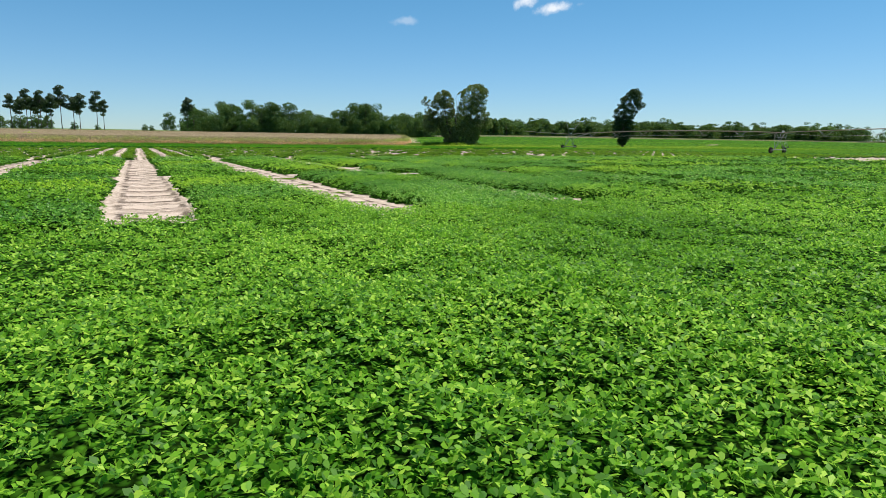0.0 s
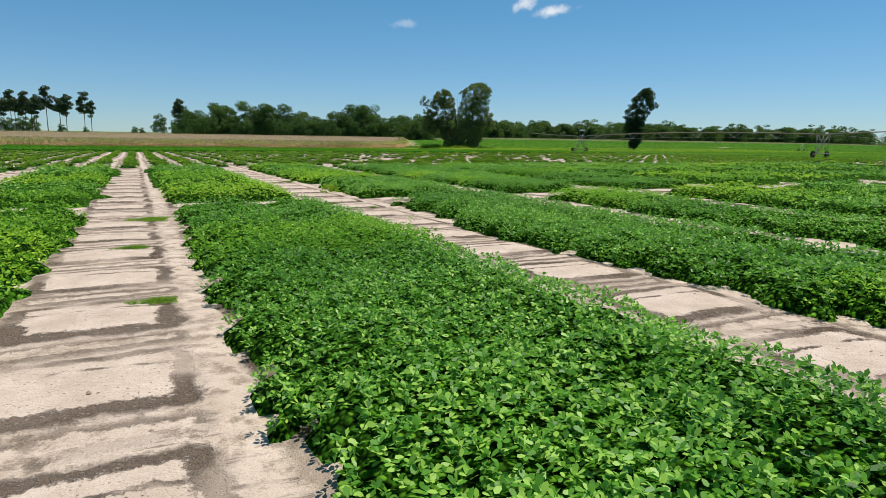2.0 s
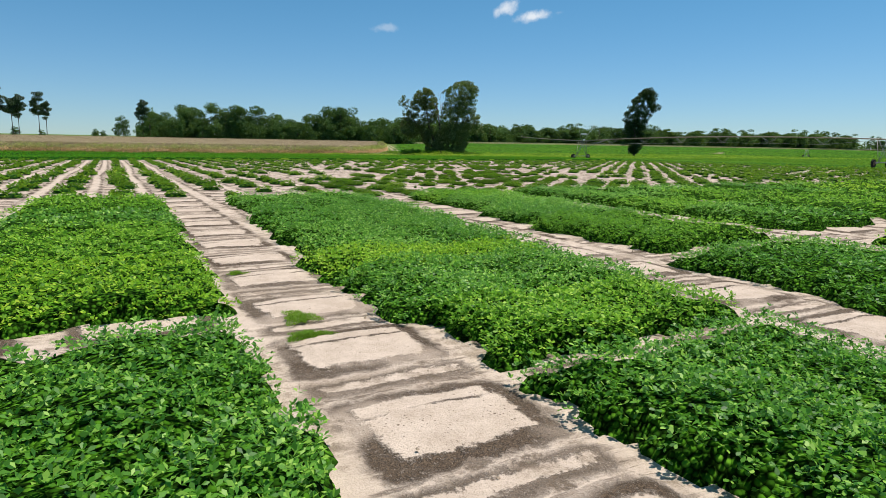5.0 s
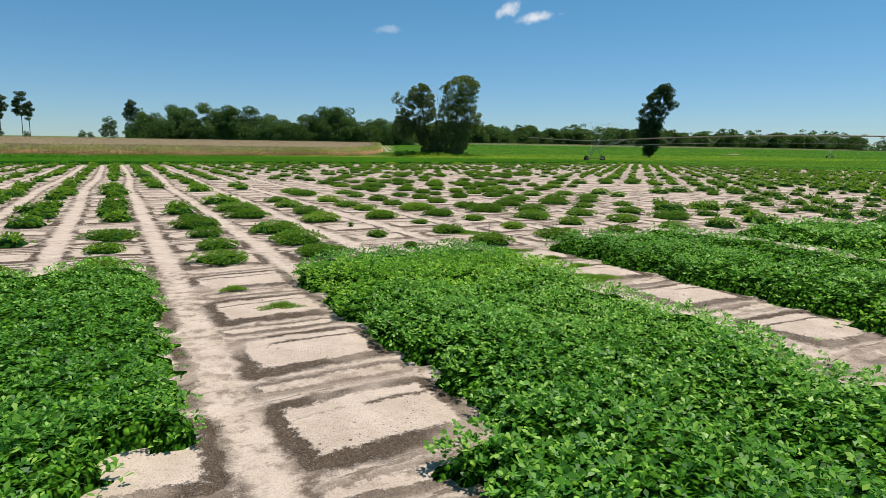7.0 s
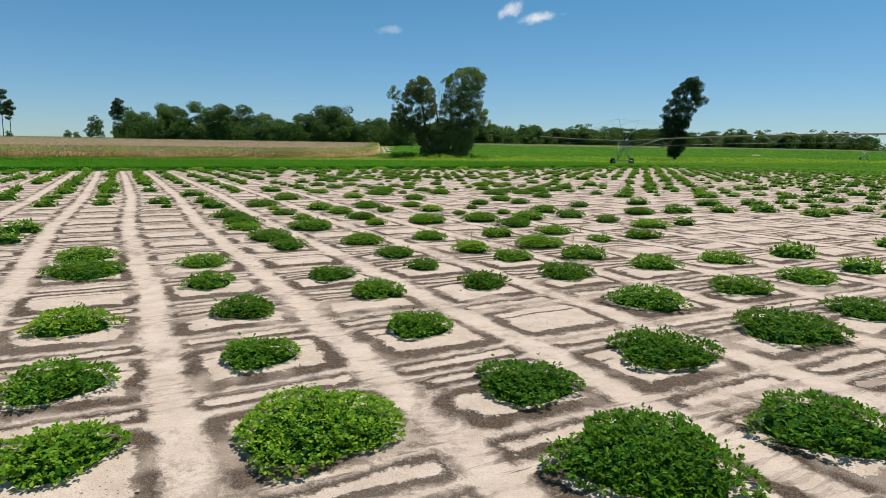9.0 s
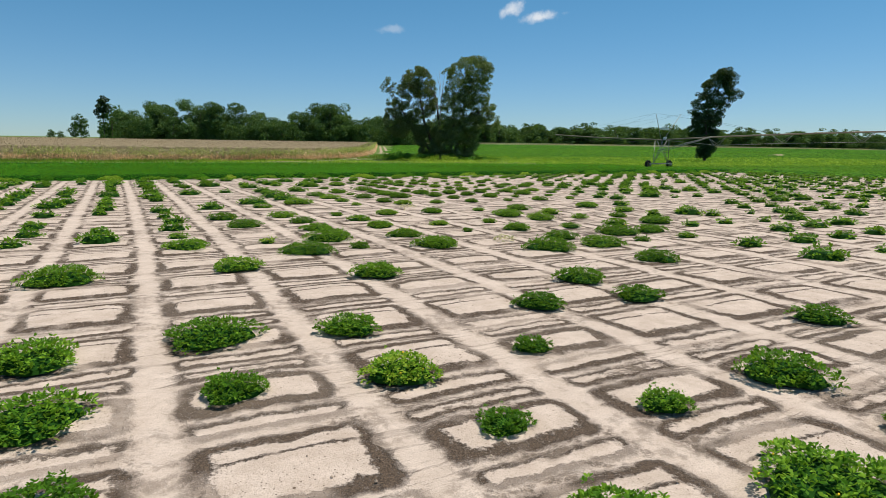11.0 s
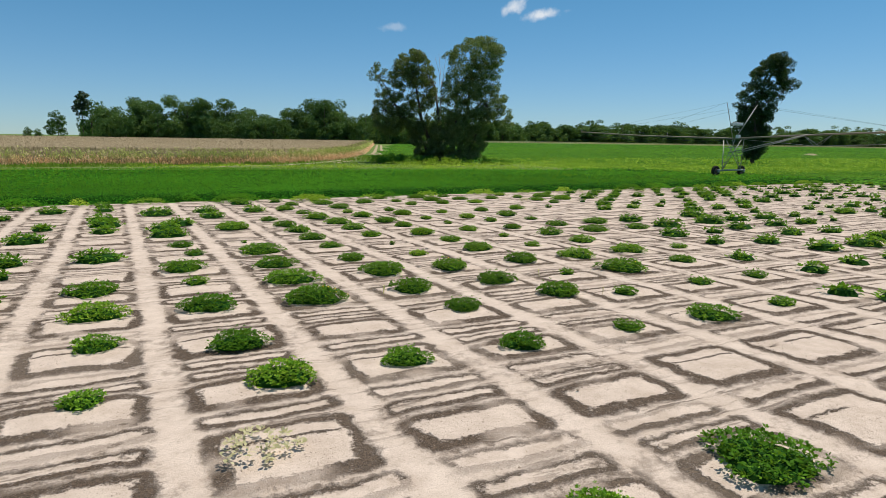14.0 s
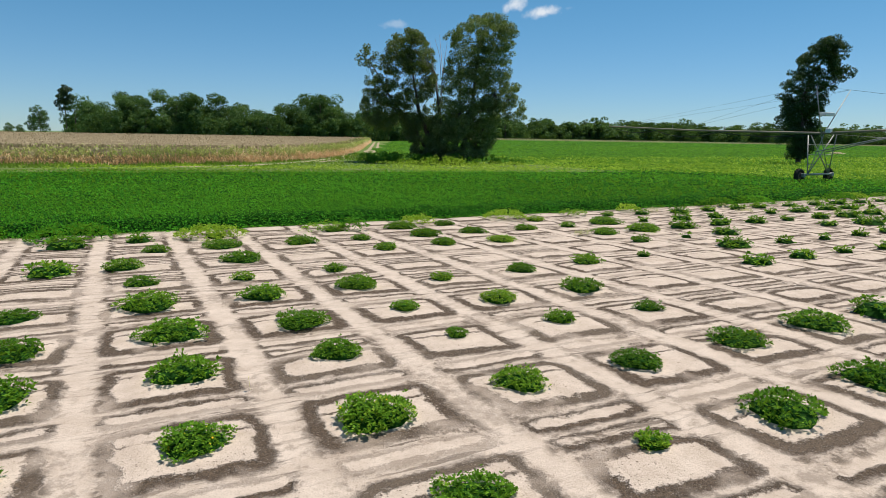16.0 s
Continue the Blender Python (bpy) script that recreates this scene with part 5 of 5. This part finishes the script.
for s, d, z, n, seed in ((-6.5, -3.0, 0.8, 9, 31), (-3.0, -3.5, 1.0, 10, 32), (6.2, -1.0, 0.9, 9, 33), (-9.0, 1.0, 0.7, 7, 34), (1.5, -3.4, 1.0, 9, 35), (9.0, -1.0, 0.5, 5, 36)):
    root = new("bush")
    bx, by = BIG[0] + SX * s + PATH_DIR[0] * d, BIG[1] + SY * s + PATH_DIR[1] * d
    root.location = (bx, by, float(gz(bx, by)))
    bl = crown_blobs((0, 0, z * 0.7), 1.6, 1.2, z * 0.6, n, 0.4, 0.75, seed)
    bm = bmesh.new()
    for b in bl[:5]:
        bent_tube(bm, [(0, 0, -0.1), (b[0] * 0.5, b[1] * 0.5, b[2] * 0.5), b[:3]], [0.05, 0.03, 0.01], 5)
    part("branches", bm, root, "", BARK)
    part("foliage", mesh_np("foliage", leaf_cloud(bl, 150, 0.14), 4, SOY_LEAF), root)
    tagged(root, "low green bush at the foot of tall trees", "bush", "bushes under the trees")

for x, y, s, mat in ((53.4, 122.6, 1.0, SOY_LEAF), (55.4, 122.4, 1.25, SOY_LEAF), (57.6, 121.6, 1.1, SOY_LEAF), (57.0, 119.4, 0.6, WEED_LEAF), (59.2, 116.4, 0.9, WEED_LEAF), (61.2, 115.6, 1.0, WEED_LEAF), (63.4, 114.8, 0.8, SOY_LEAF), (70.2, 116.0, 0.5, SOY_LEAF)):
    root = new("bush")
    root.location = (x, y, float(gz(x, y)))
    bl = crown_blobs((0, 0, 0.6 * s), 1.7 * s, 1.2 * s, 0.5 * s, 16, 0.35 * s, 0.6 * s, int(x * 10))
    bm = bmesh.new()
    for b in bl[:4]:
        bent_tube(bm, [(0, 0, -0.1), (b[0] * 0.5, b[1] * 0.5, b[2] * 0.5), b[:3]], [0.04, 0.03, 0.01], 5)
    part("branches", bm, root, "", BARK)
    part("foliage", mesh_np("foliage", leaf_cloud(bl, 130, 0.12), 4, mat), root)
    tagged(root, "low green bush on the grass before tall trees", "bush", "bushes under the trees")

LEAN_Z = (1.4, 2.4, 3.4, 5.0, 6.8, 8.5, 10.0, 12.0, 13.6, 16.0, 18.6)
LEAN_W = (-0.6, -1.8, -3.0, -3.1, -3.2, -2.8, -2.9, -2.8, -1.9, -0.6, 1.6)
LEAN_E = (0.6, 1.2, 2.0, 1.7, 1.8, 2.5, 3.2, 4.6, 6.2, 5.0, 4.2)
lean_blobs = []
lg = random.Random(41)
for i in range(340):
    z = lg.uniform(1.4, 18.6)
    s = lg.uniform(float(np.interp(z, LEAN_Z, LEAN_W)), float(np.interp(z, LEAN_Z, LEAN_E)))
    lean_blobs.append(side(s, lg.uniform(-1.7, 1.7), z, lg.uniform(0.45, 0.95)))
tree_thing("leaning_tree", 117.6, 109.4, lean_blobs, [stem(0.1, -0.5, -0.3, 9.0, 0.42, 0.3), stem(-0.5, 3.0, 9.0, 17.0, 0.3, 0.08, 0, -0.4), stem(-0.4, 5.6, 9.5, 13.4, 0.15, 0.06)], DARK_LEAF, 330, 0.115, "narrow dark vine-covered tree leaning to one side", 23)

# woods: a few trees built once and set out in belts


def wood_tree(h, w, seed, mat, size=0.36, per=21.0):
    g = random.Random(seed)
    bl = []
    for i in range(26):
        a, q = g.uniform(0, math.tau), math.sqrt(g.random())
        zz = g.uniform(0.10, 0.94)
        wide = w * 1.25 * (0.55 + 0.45 * math.sin(math.pi * min(1, zz * 1.05) ** 0.8))
        bl.append((math.cos(a) * q * wide, math.sin(a) * q * wide, h * zz, g.uniform(0.13, 0.24) * h * 0.72))
    root = new("woodland_tree")
    bm = bmesh.new()
    bent_tube(bm, [(0, 0, -0.4), (0.2, 0.1, h * 0.45), (0, 0, h * 0.85)], [0.3, 0.2, 0.05], 6)
    limbs(bm, (0.15, 0.05, h * 0.4), bl, 0.12, g, 0.3)
    part("trunk", bm, root, "", BARK)
    part("crown", mesh_np("crown", leaf_cloud(bl, per, size), 4, mat), root)
    return tagged(root, "dense green broadleaf tree in a far wood", "tree", "trees of the far woods")


def pine(h, seed):
    g = random.Random(seed)
    root = new("pine_tree")
    bm = bmesh.new()
    bent_tube(bm, [(0, 0, -0.4), (0.15, 0.1, h * 0.5), (0.0, 0.2, h * 0.95)], [0.24, 0.17, 0.05], 6)
    bl = []
    for i in range(24):
        zz = g.uniform(0.52, 0.99)
        a, q = g.uniform(0, math.tau), g.uniform(0.15, 1) * h * 0.19 * (1.35 - zz * 0.95)
        bl.append((math.cos(a) * q, math.sin(a) * q, h * zz, g.uniform(0.05, 0.085) * h))
    limbs(bm, (0.1, 0.1, h * 0.62), bl, 0.06, g, 0.6)
    part("trunk", bm, root, "", BARK)
    part("crown", mesh_np("crown", leaf_cloud(bl, 46, 0.36, 0.6), 4, PINE_LEAF), root)
    return tagged(root, "tall bare-trunked pine with a small high crown", "pine tree", "tall pines")


woods = [wood_tree(h, w, 60 + i, WOOD_LEAF) for i, (h, w) in enumerate(((15, 4.6), (17, 4.4), (13, 4.8), (19, 5.0), (11, 3.8), (16, 5.4)))]
far_woods = [wood_tree(h, w, 70 + i, WOOD_LEAF, 0.6, 11.0) for i, (h, w) in enumerate(((15, 5.0), (17, 5.2), (13, 5.0), (18, 5.4)))]
for i, w in enumerate(far_woods):
    w.location = (230.0 + i * 31.0, 494.0 + i * 12.0, float(gz(0, 494 + i * 12)))
for i, w in enumerate(woods):
    w.location = (8.0 + i * 14.0, 372.0 + 4 * (i % 2), float(gz(0, 372)))
g = random.Random(5)


def understory(a, b, n, depth, hgt, size):
    """Leafy undergrowth that closes the foot of a wood."""
    f, d = rng.random(n), rng.uniform(0, depth, n)
    x, y = a[0] + (b[0] - a[0]) * f, a[1] + (b[1] - a[1]) * f + d
    z = hgt * rng.random(n) ** 1.4 * (0.75 + 0.35 * wave(x, y, 9.0, 3.0)) + gz(x, y)
    p = np.stack([x, y, z], -1)
    u, v = rng.normal(0, 1, (n, 3)), rng.normal(0, 1, (n, 3))
    u /= np.linalg.norm(u, axis=1)[:, None]
    v = np.cross(u, v)
    v /= np.linalg.norm(v, axis=1)[:, None]
    s = size * rng.uniform(0.6, 1.4, n)[:, None]
    ob = new("wood_undergrowth", mesh_np("wood_undergrowth", np.stack([p - u * s, p + v * s * 0.6, p + u * s, p - v * s * 0.6], 1).reshape(-1, 3), 4, WOOD_LEAF))
    tagged(ob, "dark green undergrowth closing the edge of a far wood", "undergrowth", kind="stuff")


def belt(a, b, count, depth, smin, smax, kinds_of=woods, wide=1.08):
    for i in range(count):
        f = (i + g.uniform(-0.4, 0.4)) / count
        x = a[0] + (b[0] - a[0]) * f + g.uniform(-depth, depth) * 0.3
        y = a[1] + (b[1] - a[1]) * f + g.uniform(0, depth)
        s = g.uniform(smin, smax)
        q = copy_thing(g.choice(kinds_of), Matrix.Translation((x, y, float(gz(x, y)))) @ Matrix.Rotation(g.uniform(0, 6.28), 4, "Z"))
        q.scale = (s * wide, s * wide, s * g.uniform(0.9, 1.1))


belt((6, 394), (128, 330), 56, 22, 0.85, 1.2)
belt((95, 345), (200, 395), 20, 25, 0.7, 1.0)
belt((112, 336), (152, 328), 14, 20, 0.85, 1.05)
belt((190, 470), (420, 560), 60, 34, 0.9, 1.25, far_woods, 1.4)
belt((400, 560), (900, 470), 98, 44, 1.05, 1.4, far_woods, 1.5)
belt((820, 480), (1150, 120), 28, 60, 0.8, 1.2, far_woods, 1.5)
understory((2, 392), (128, 328), 30000, 20, 12, 0.5)
understory((95, 345), (200, 395), 10000, 20, 10, 0.55)
understory((108, 334), (154, 326), 7000, 18, 11, 0.5)
understory((190, 470), (420, 560), 16000, 30, 13, 0.8)
understory((400, 560), (900, 470), 32000, 40, 16, 1.0)
understory((820, 482), (1150, 122), 9000, 40, 12, 1.2)
lone = wood_tree(12.5, 3.6, 95, WOOD_LEAF, 0.34, 34.0)
lone.location = (-5.6, 374, float(gz(0, 374)))


def dry_strip():
    """A strip of tall pale grass between the soybeans and the far woods."""
    out = []
    for a, b, n in (((165, 440), (420, 538), 5000), ((420, 538), (900, 448), 8000), ((130, 340), (190, 370), 900)):
        f = rng.random(n)
        x, y = a[0] + (b[0] - a[0]) * f, a[1] + (b[1] - a[1]) * f + rng.uniform(-6, 6, n)
        base = np.stack([x, y, gz(x, y)], -1)
        az = rng.uniform(0, math.tau, n)
        s = np.stack([np.cos(az), np.sin(az), np.zeros(n)], -1) * 0.6
        t = base + np.stack([rng.normal(0, 0.4, n), rng.normal(0, 0.4, n), rng.uniform(0.8, 1.7, n)], -1)
        out.append(np.stack([base - s, base + s, t], 1))
    return np.concatenate(out).reshape(-1, 3)


tagged(new("dry_grass_strip", mesh_np("dry_grass_strip", dry_strip(), 3, DRY_GRASS)), "strip of tall pale dry grass before the far woods", "grass", kind="stuff")
pines = [pine(22, 80), pine(19, 81), pine(24, 82)]
PINES = ((4.5, 372), (-41, 366), (-44.5, 370), (-53, 366), (-56, 370), (-62.5, 372), (-67, 366), (-69.5, 372), (-72, 368), (-74, 374), (-76.5, 368), (-79, 372), (-81.5, 366), (-86, 370), (-97, 368), (-108, 372), (-120, 374))
for i, (x, y) in enumerate(PINES):
    if i < 3:
        pines[i].location = (x, y, float(gz(x, y)))
    else:
        s = g.uniform(0.82, 1.1)
        q = copy_thing(pines[i % 3], Matrix.Translation((x, y, float(gz(x, y)))) @ Matrix.Rotation(i * 2.1, 4, "Z"))
        q.scale = (s, s, s)
for x, y, s in ((-58.5, 400, 0.45), (-46.1, 400, 0.34), (-19.1, 392, 0.42), (-15.6, 394, 0.36), (-73, 398, 0.75), (-78, 402, 0.8), (-83, 400, 0.7), (-88, 402, 0.7), (-95, 400, 0.7), (-105, 402, 0.7)):
    q = copy_thing(lone, Matrix.Translation((x, y, float(gz(x, y)))) @ Matrix.Rotation(x, 4, "Z"))
    q.scale = (s * 1.15, s * 1.15, s)
# bushes at the foot of the corn
for x, y, s in ((-1.6, 130.4, 1.0), (-22, 137.5, 1.0), (-50, 147, 1.6)):
    root = new("bush")
    root.location = (x, y, float(gz(x, y)))
    bl = crown_blobs((0, 0, 0.7 * s), 1.2 * s, 0.9 * s, 0.6 * s, 12, 0.35 * s, 0.6 * s, int(s * 10 + x))
    bm = bmesh.new()
    for b in bl[:4]:
        bent_tube(bm, [(0, 0, -0.1), (b[0] * 0.5, b[1] * 0.5, b[2] * 0.5), b[:3]], [0.04, 0.03, 0.01], 5)
    part("branches", bm, root, "", BARK)
    part("foliage", mesh_np("foliage", leaf_cloud(bl, 120, 0.14), 4, WEED_LEAF), root)
    tagged(root, "yellow-green bush before the corn", "bush", "bushes before the corn")

# ---- weeds at the rim of the dense field ----
RIM_WEEDS = [(24.7, 69.4, 1.15, 0), (28.2, 68.2, 1.0, 1), (31.6, 68.3, 0.75, 2), (32.4, 68.0, 0.45, 0), (34.9, 68.6, 0.6, 1), (38.6, 68.8, 0.8, 1), (41.6, 68.7, 0.55, 2), (22.6, 70.2, 0.6, 0), (44.8, 69.0, 0.5, 1), (50.6, 69.3, 0.9, 0), (53.4, 69.4, 1.0, 0), (57.6, 69.2, 0.7, 2)]
RIM_WEEDS += [(-14.7, -17.7, 0.28, 1)]
RIM_WEEDS += [(-9 + i * 2.7 + g.uniform(-1.1, 1.1), 69.5 + g.uniform(-0.5, 0.4), g.choice((0.4, 0.6, 0.8)), i % 3) for i in range(12)]
RIM_WEEDS += [(60 + i * 2.4 + g.uniform(-0.8, 0.8), 69.4 + g.uniform(-0.5, 0.4), g.choice((0.4, 0.6, 0.8)), i % 3) for i in range(6)]
WEED_KINDS = ((FIELD_LEAF, "low dark green plant sprawling from the field onto the sand"), (WEED_LEAF, "sprawling yellow-green weed beside the crop"), (PEANUT_PALE, "sparse pale green weed at the rim of the field"))
for x, y, s, k in RIM_WEEDS:
    n = int((330, 300, 130)[k] * s * s) + 30
    pos, out = dome(n, s, (0.34, 0.26, 0.2)[k])
    ob = new("weed")
    part("foliage", mesh_np("foliage", rosettes(pos, out, 0.085, False, 0.4), 4, WEED_KINDS[k][0]), ob)
    ob.location = (x, y, 0)
    tagged(ob, WEED_KINDS[k][1], "weed", "weeds beside the crop")

# ---- centre pivot irrigation ----
TA, TB, TEND = Vector((71.8, 77.8, 0)), Vector((76.5, 24.5, 0)), Vector((75.6, 105.5, 0))
PIPE_Z = 3.6


def wheel(parent, x, y, ang):
    w = new("wheel", None)
    w.parent = parent
    w.matrix_basis = pose(x, y, 0.52, 0, 0, ang)
    bm = bmesh.new()
    n = 28
    prof = ((0.30, -0.10), (0.44, -0.15), (0.50, -0.12), (0.52, 0.0), (0.50, 0.12), (0.44, 0.15), (0.30, 0.10))
    rings = [[bm.verts.new((math.cos(i * math.tau / n) * r, o, math.sin(i * math.tau / n) * r)) for r, o in prof] for i in range(n)]
    for i in range(n):
        for k in range(len(prof) - 1):
            bm.faces.new((rings[i][k], rings[i][k + 1], rings[(i + 1) % n][k + 1], rings[(i + 1) % n][k])).smooth = True
    for i in range(0, n):
        a = i * math.tau / n
        s = 1 if i % 2 else -1
        m = Matrix.Rotation(-a, 4, "Y") @ Matrix.Translation((0.515, s * 0.07, 0)) @ Matrix.Rotation(s * 0.6, 4, "X")
        bmesh.ops.create_cube(bm, size=1, matrix=m @ Matrix.Diagonal((0.05, 0.15, 0.03, 1)))
    part("tyre", bm, w, "", TYRE)
    bm = bmesh.new()
    bmesh.ops.create_cone(bm, cap_ends=True, segments=20, radius1=0.31, radius2=0.31, depth=0.10, matrix=Matrix.Rotation(math.pi / 2, 4, "X"))
    bmesh.ops.create_cone(bm, cap_ends=True, segments=12, radius1=0.10, radius2=0.08, depth=0.28, matrix=Matrix.Rotation(math.pi / 2, 4, "X"))
    part("rim", bm, w, "rusty steel rim", RUST)
    return w


def irrigation_machine():
    root = new("irrigation_pivot")
    root.location = TA + Vector((0, 0, 0.2))
    L = lambda v: v - TA
    along = (TA - TB).normalized()
    across = Vector((along.y, -along.x, 0))
    mast_tip = lambda s: Vector((0, 0, PIPE_Z - 0.12)) + across * (3.4 if s > 0 else -1.5) + Vector((0, 0, 3.4))
    for T, mast in ((TA, True), (TB, False)):
        o = L(T)
        tower = new("tower")
        tower.parent = root
        tower.location = o
        fa, fb = across * 1.95, across * -1.95
        bm = bmesh.new()
        z0 = 0.62
        tube(bm, fa * 1.05 + Vector((0, 0, z0)), fb * 1.05 + Vector((0, 0, z0)), 0.075, n=8)
        part("base_beam", bm, tower, "", STEEL)
        top = Vector((0, 0, PIPE_Z - 0.12))
        for k, f in enumerate((fa, fb)):
            for s in (-0.9, 0.9):
                bm = bmesh.new()
                tube(bm, f * 0.75 + Vector((0, 0, z0)) + along * 0.0, top + along * s + f * 0.10, 0.036, n=6)
                part("leg", bm, tower, "", STEEL)
            a, c, d = f * 0.75 + Vector((0, 0, z0)), f * 0.75 + Vector((0, 0, z0)), top + along * 0.9 + f * 0.10
            for q in (0.25, 0.5, 0.75):
                bm = bmesh.new()
                tube(bm, a.lerp(top + along * -0.9 + f * 0.10, q), c.lerp(d, q), 0.022, n=5)
                part("rung", bm, tower, "", STEEL)
        for low, high in ((fa, fb), (fb, fa)):
            bm = bmesh.new()
            tube(bm, low * 0.75 + Vector((0, 0, z0)), top + high * 0.1, 0.03, n=6)
            part("cross_brace", bm, tower, "", STEEL)
        ang = math.degrees(math.atan2(across.y, across.x))
        for f in (fa, fb):
            wheel(tower, f.x * 1.05 + along.x * 0.28, f.y * 1.05 + along.y * 0.28, ang)
            bm = bmesh.new()
            box(bm, Vector((f.x * 1.02 - 0.12, f.y * 1.02 - 0.12, 0.42)), Vector((f.x * 1.02 + 0.12, f.y * 1.02 + 0.12, 0.72)), 0.03)
            part("gearbox", bm, tower, "", STEEL)
        bm = bmesh.new()
        box(bm, (-0.15, -0.62, PIPE_Z + 0.02), (0.15, -0.28, PIPE_Z + 0.34), 0.02)
        part("control_box", bm, tower, "white control box", WHITE)
        if mast:
            bm = bmesh.new()
            for s in (-1, 1):
                tube(bm, top + across * 0.12 * s, mast_tip(s), 0.045, 0.028, 6)
            tube(bm, (top + across * 0.12).lerp(mast_tip(1), 0.42), (top + across * -0.12).lerp(mast_tip(-1), 0.42), 0.028, n=6)
            part("mast", bm, tower, "two spread steel mast poles", STEEL)
            bm = bmesh.new()
            box(bm, (-0.25, -0.25, PIPE_Z + 1.25), (0.85, 0.25, PIPE_Z + 1.5), 0.02)
            part("lamp_box", bm, tower, "", WHITE)

    def span(a, b, rise, truss):
        sp = new("span")
        sp.parent = root
        a, b = a + Vector((0, 0, PIPE_Z)), b + Vector((0, 0, PIPE_Z))
        n = 12
        pts = [a.lerp(b, i / n) + Vector((0, 0, rise * 4 * (i / n) * (1 - i / n))) for i in range(n + 1)]
        bm = bmesh.new()
        bent_tube(bm, pts, [0.084] * (n + 1), 10)
        part("pipe", bm, sp, "long water pipe", PIPE)
        ax = (b - a).normalized()
        ac = Vector((ax.y, -ax.x, 0)).normalized()
        if truss:
            m = 7
            prev = None
            for i in range(m + 1):
                f = i / m
                p = a.lerp(b, f) + Vector((0, 0, rise * 4 * f * (1 - f)))
                q = p - Vector((0, 0, 0.95)) if 0 < i < m else p
                lo = (q + ac * 0.42, q - ac * 0.42) if 0 < i < m else (q, q)
                if 0 < i < m:
                    bm = bmesh.new()
                    for w in lo:
                        tube(bm, p + ax * 1.2, w, 0.022, n=5)
                        tube(bm, p - ax * 1.2, w, 0.022, n=5)
                    tube(bm, lo[0], lo[1], 0.022, n=5)
                    part("truss_frame", bm, sp, "", STEEL)
                if prev:
                    bm = bmesh.new()
                    tube(bm, prev[0], lo[0], 0.011, n=5)
                    tube(bm, prev[1], lo[1], 0.011, n=5)
                    part("truss_rod", bm, sp, "", STEEL)
                prev = lo
        return sp

    # struts from the tower's legs up to the long span
    for s in (-1, 1):
        bm = bmesh.new()
        tube(bm, across * (0.75 * s) + Vector((0, 0, PIPE_Z - 1.35)), Vector((0, 0, PIPE_Z + 0.32)) - along * 7.0 + across * (0.1 * s), 0.045, n=6)
        part("span_strut", bm, root, "", STEEL)
    span(L(TB), L(TA), 0.55, True)
    span(L(TB) + (TB - TA), L(TB), 0.55, True)
    far = new("overhang")
    far.parent = root
    a, b = L(TA) + Vector((0, 0, PIPE_Z)), L(TEND) + Vector((0.8, 0, PIPE_Z + 1.2))
    bm = bmesh.new()
    bent_tube(bm, [a, a.lerp(b, 0.5) + Vector((0, 0, -0.12)), b], [0.09, 0.085, 0.08], 8)
    part("pipe", bm, far, "tapering end pipe", PIPE)
    for f in (0.35, 0.6, 1.0):
        bm = bmesh.new()
        p = a.lerp(b, f)
        tube(bm, p, p + Vector((0, 0, 0.35)), 0.04, 0.03, 6)
        part("sprinkler", bm, far, "", STEEL)
    for f0, f1, sag in ((0.0, 0.42, 0.35), (0.36, 0.72, 0.7), (0.66, 0.98, 0.5)):
        bm = bmesh.new()
        pts = [a.lerp(b, f0 + (f1 - f0) * k / 8) - Vector((0, 0, 0.06 + sag * 4 * (k / 8) * (1 - k / 8))) for k in range(9)]
        bent_tube(bm, pts, [0.028] * 9, 6)
        part("hanging_hose", bm, far, "dark sagging hose", CABLE)
    top = Vector((0, 0, PIPE_Z - 0.12))
    for s in (-1, 1):
        tip = mast_tip(s)
        for f in (0.55, 0.97):
            bm = bmesh.new()
            tube(bm, tip, a.lerp(b, f), 0.006, n=4)
            part("stay_cable", bm, far, "", CABLE)
        bm = bmesh.new()
        tube(bm, tip, L(TB).lerp(L(TA), 0.72) + Vector((0, 0, PIPE_Z + 0.45)), 0.006, n=4)
        part("stay_cable", bm, far, "", CABLE)
    tagged(root, "long galvanised irrigation machine on wheeled towers", "irrigation machine")


irrigation_machine()

# a second, distant irrigation machine
root = new("distant_irrigation_machine")
root.location = (216, 121, float(gz(216, 121)))
for k in range(3):
    off = Vector((14.0 * k, -46.0 * k, 0))
    for s in (-1.6, 1.6):
        bm = bmesh.new()
        tube(bm, off + Vector((s, 0, 0.3)), off + Vector((0, 0.4, 3.0)), 0.05, n=5)
        tube(bm, off + Vector((s, 0, 0.3)), off + Vector((0, -0.4, 3.0)), 0.05, n=5)
        part("leg", bm, root, "", STEEL)
    bm = bmesh.new()
    tube(bm, off + Vector((-1.8, 0, 0.6)), off + Vector((1.8, 0, 0.6)), 0.08, n=6)
    part("base_beam", bm, root, "", STEEL)
    for s in (-1.7, 1.7):
        bm = bmesh.new()
        bmesh.ops.create_cone(bm, cap_ends=True, segments=16, radius1=0.5, radius2=0.5, depth=0.28, matrix=Matrix.Translation(off + Vector((s, 0.2, 0.5))) @ Matrix.Rotation(math.pi / 2, 4, "X"))
        part("wheel", bm, root, "", TYRE)
    bm = bmesh.new()
    tube(bm, off + Vector((0, 0, 3.1)), off + Vector((14, -46, 3.1)), 0.09, n=6)
    part("pipe", bm, root, "", PIPE)
tagged(root, "far irrigation machine standing in the soybean field", "irrigation machine")
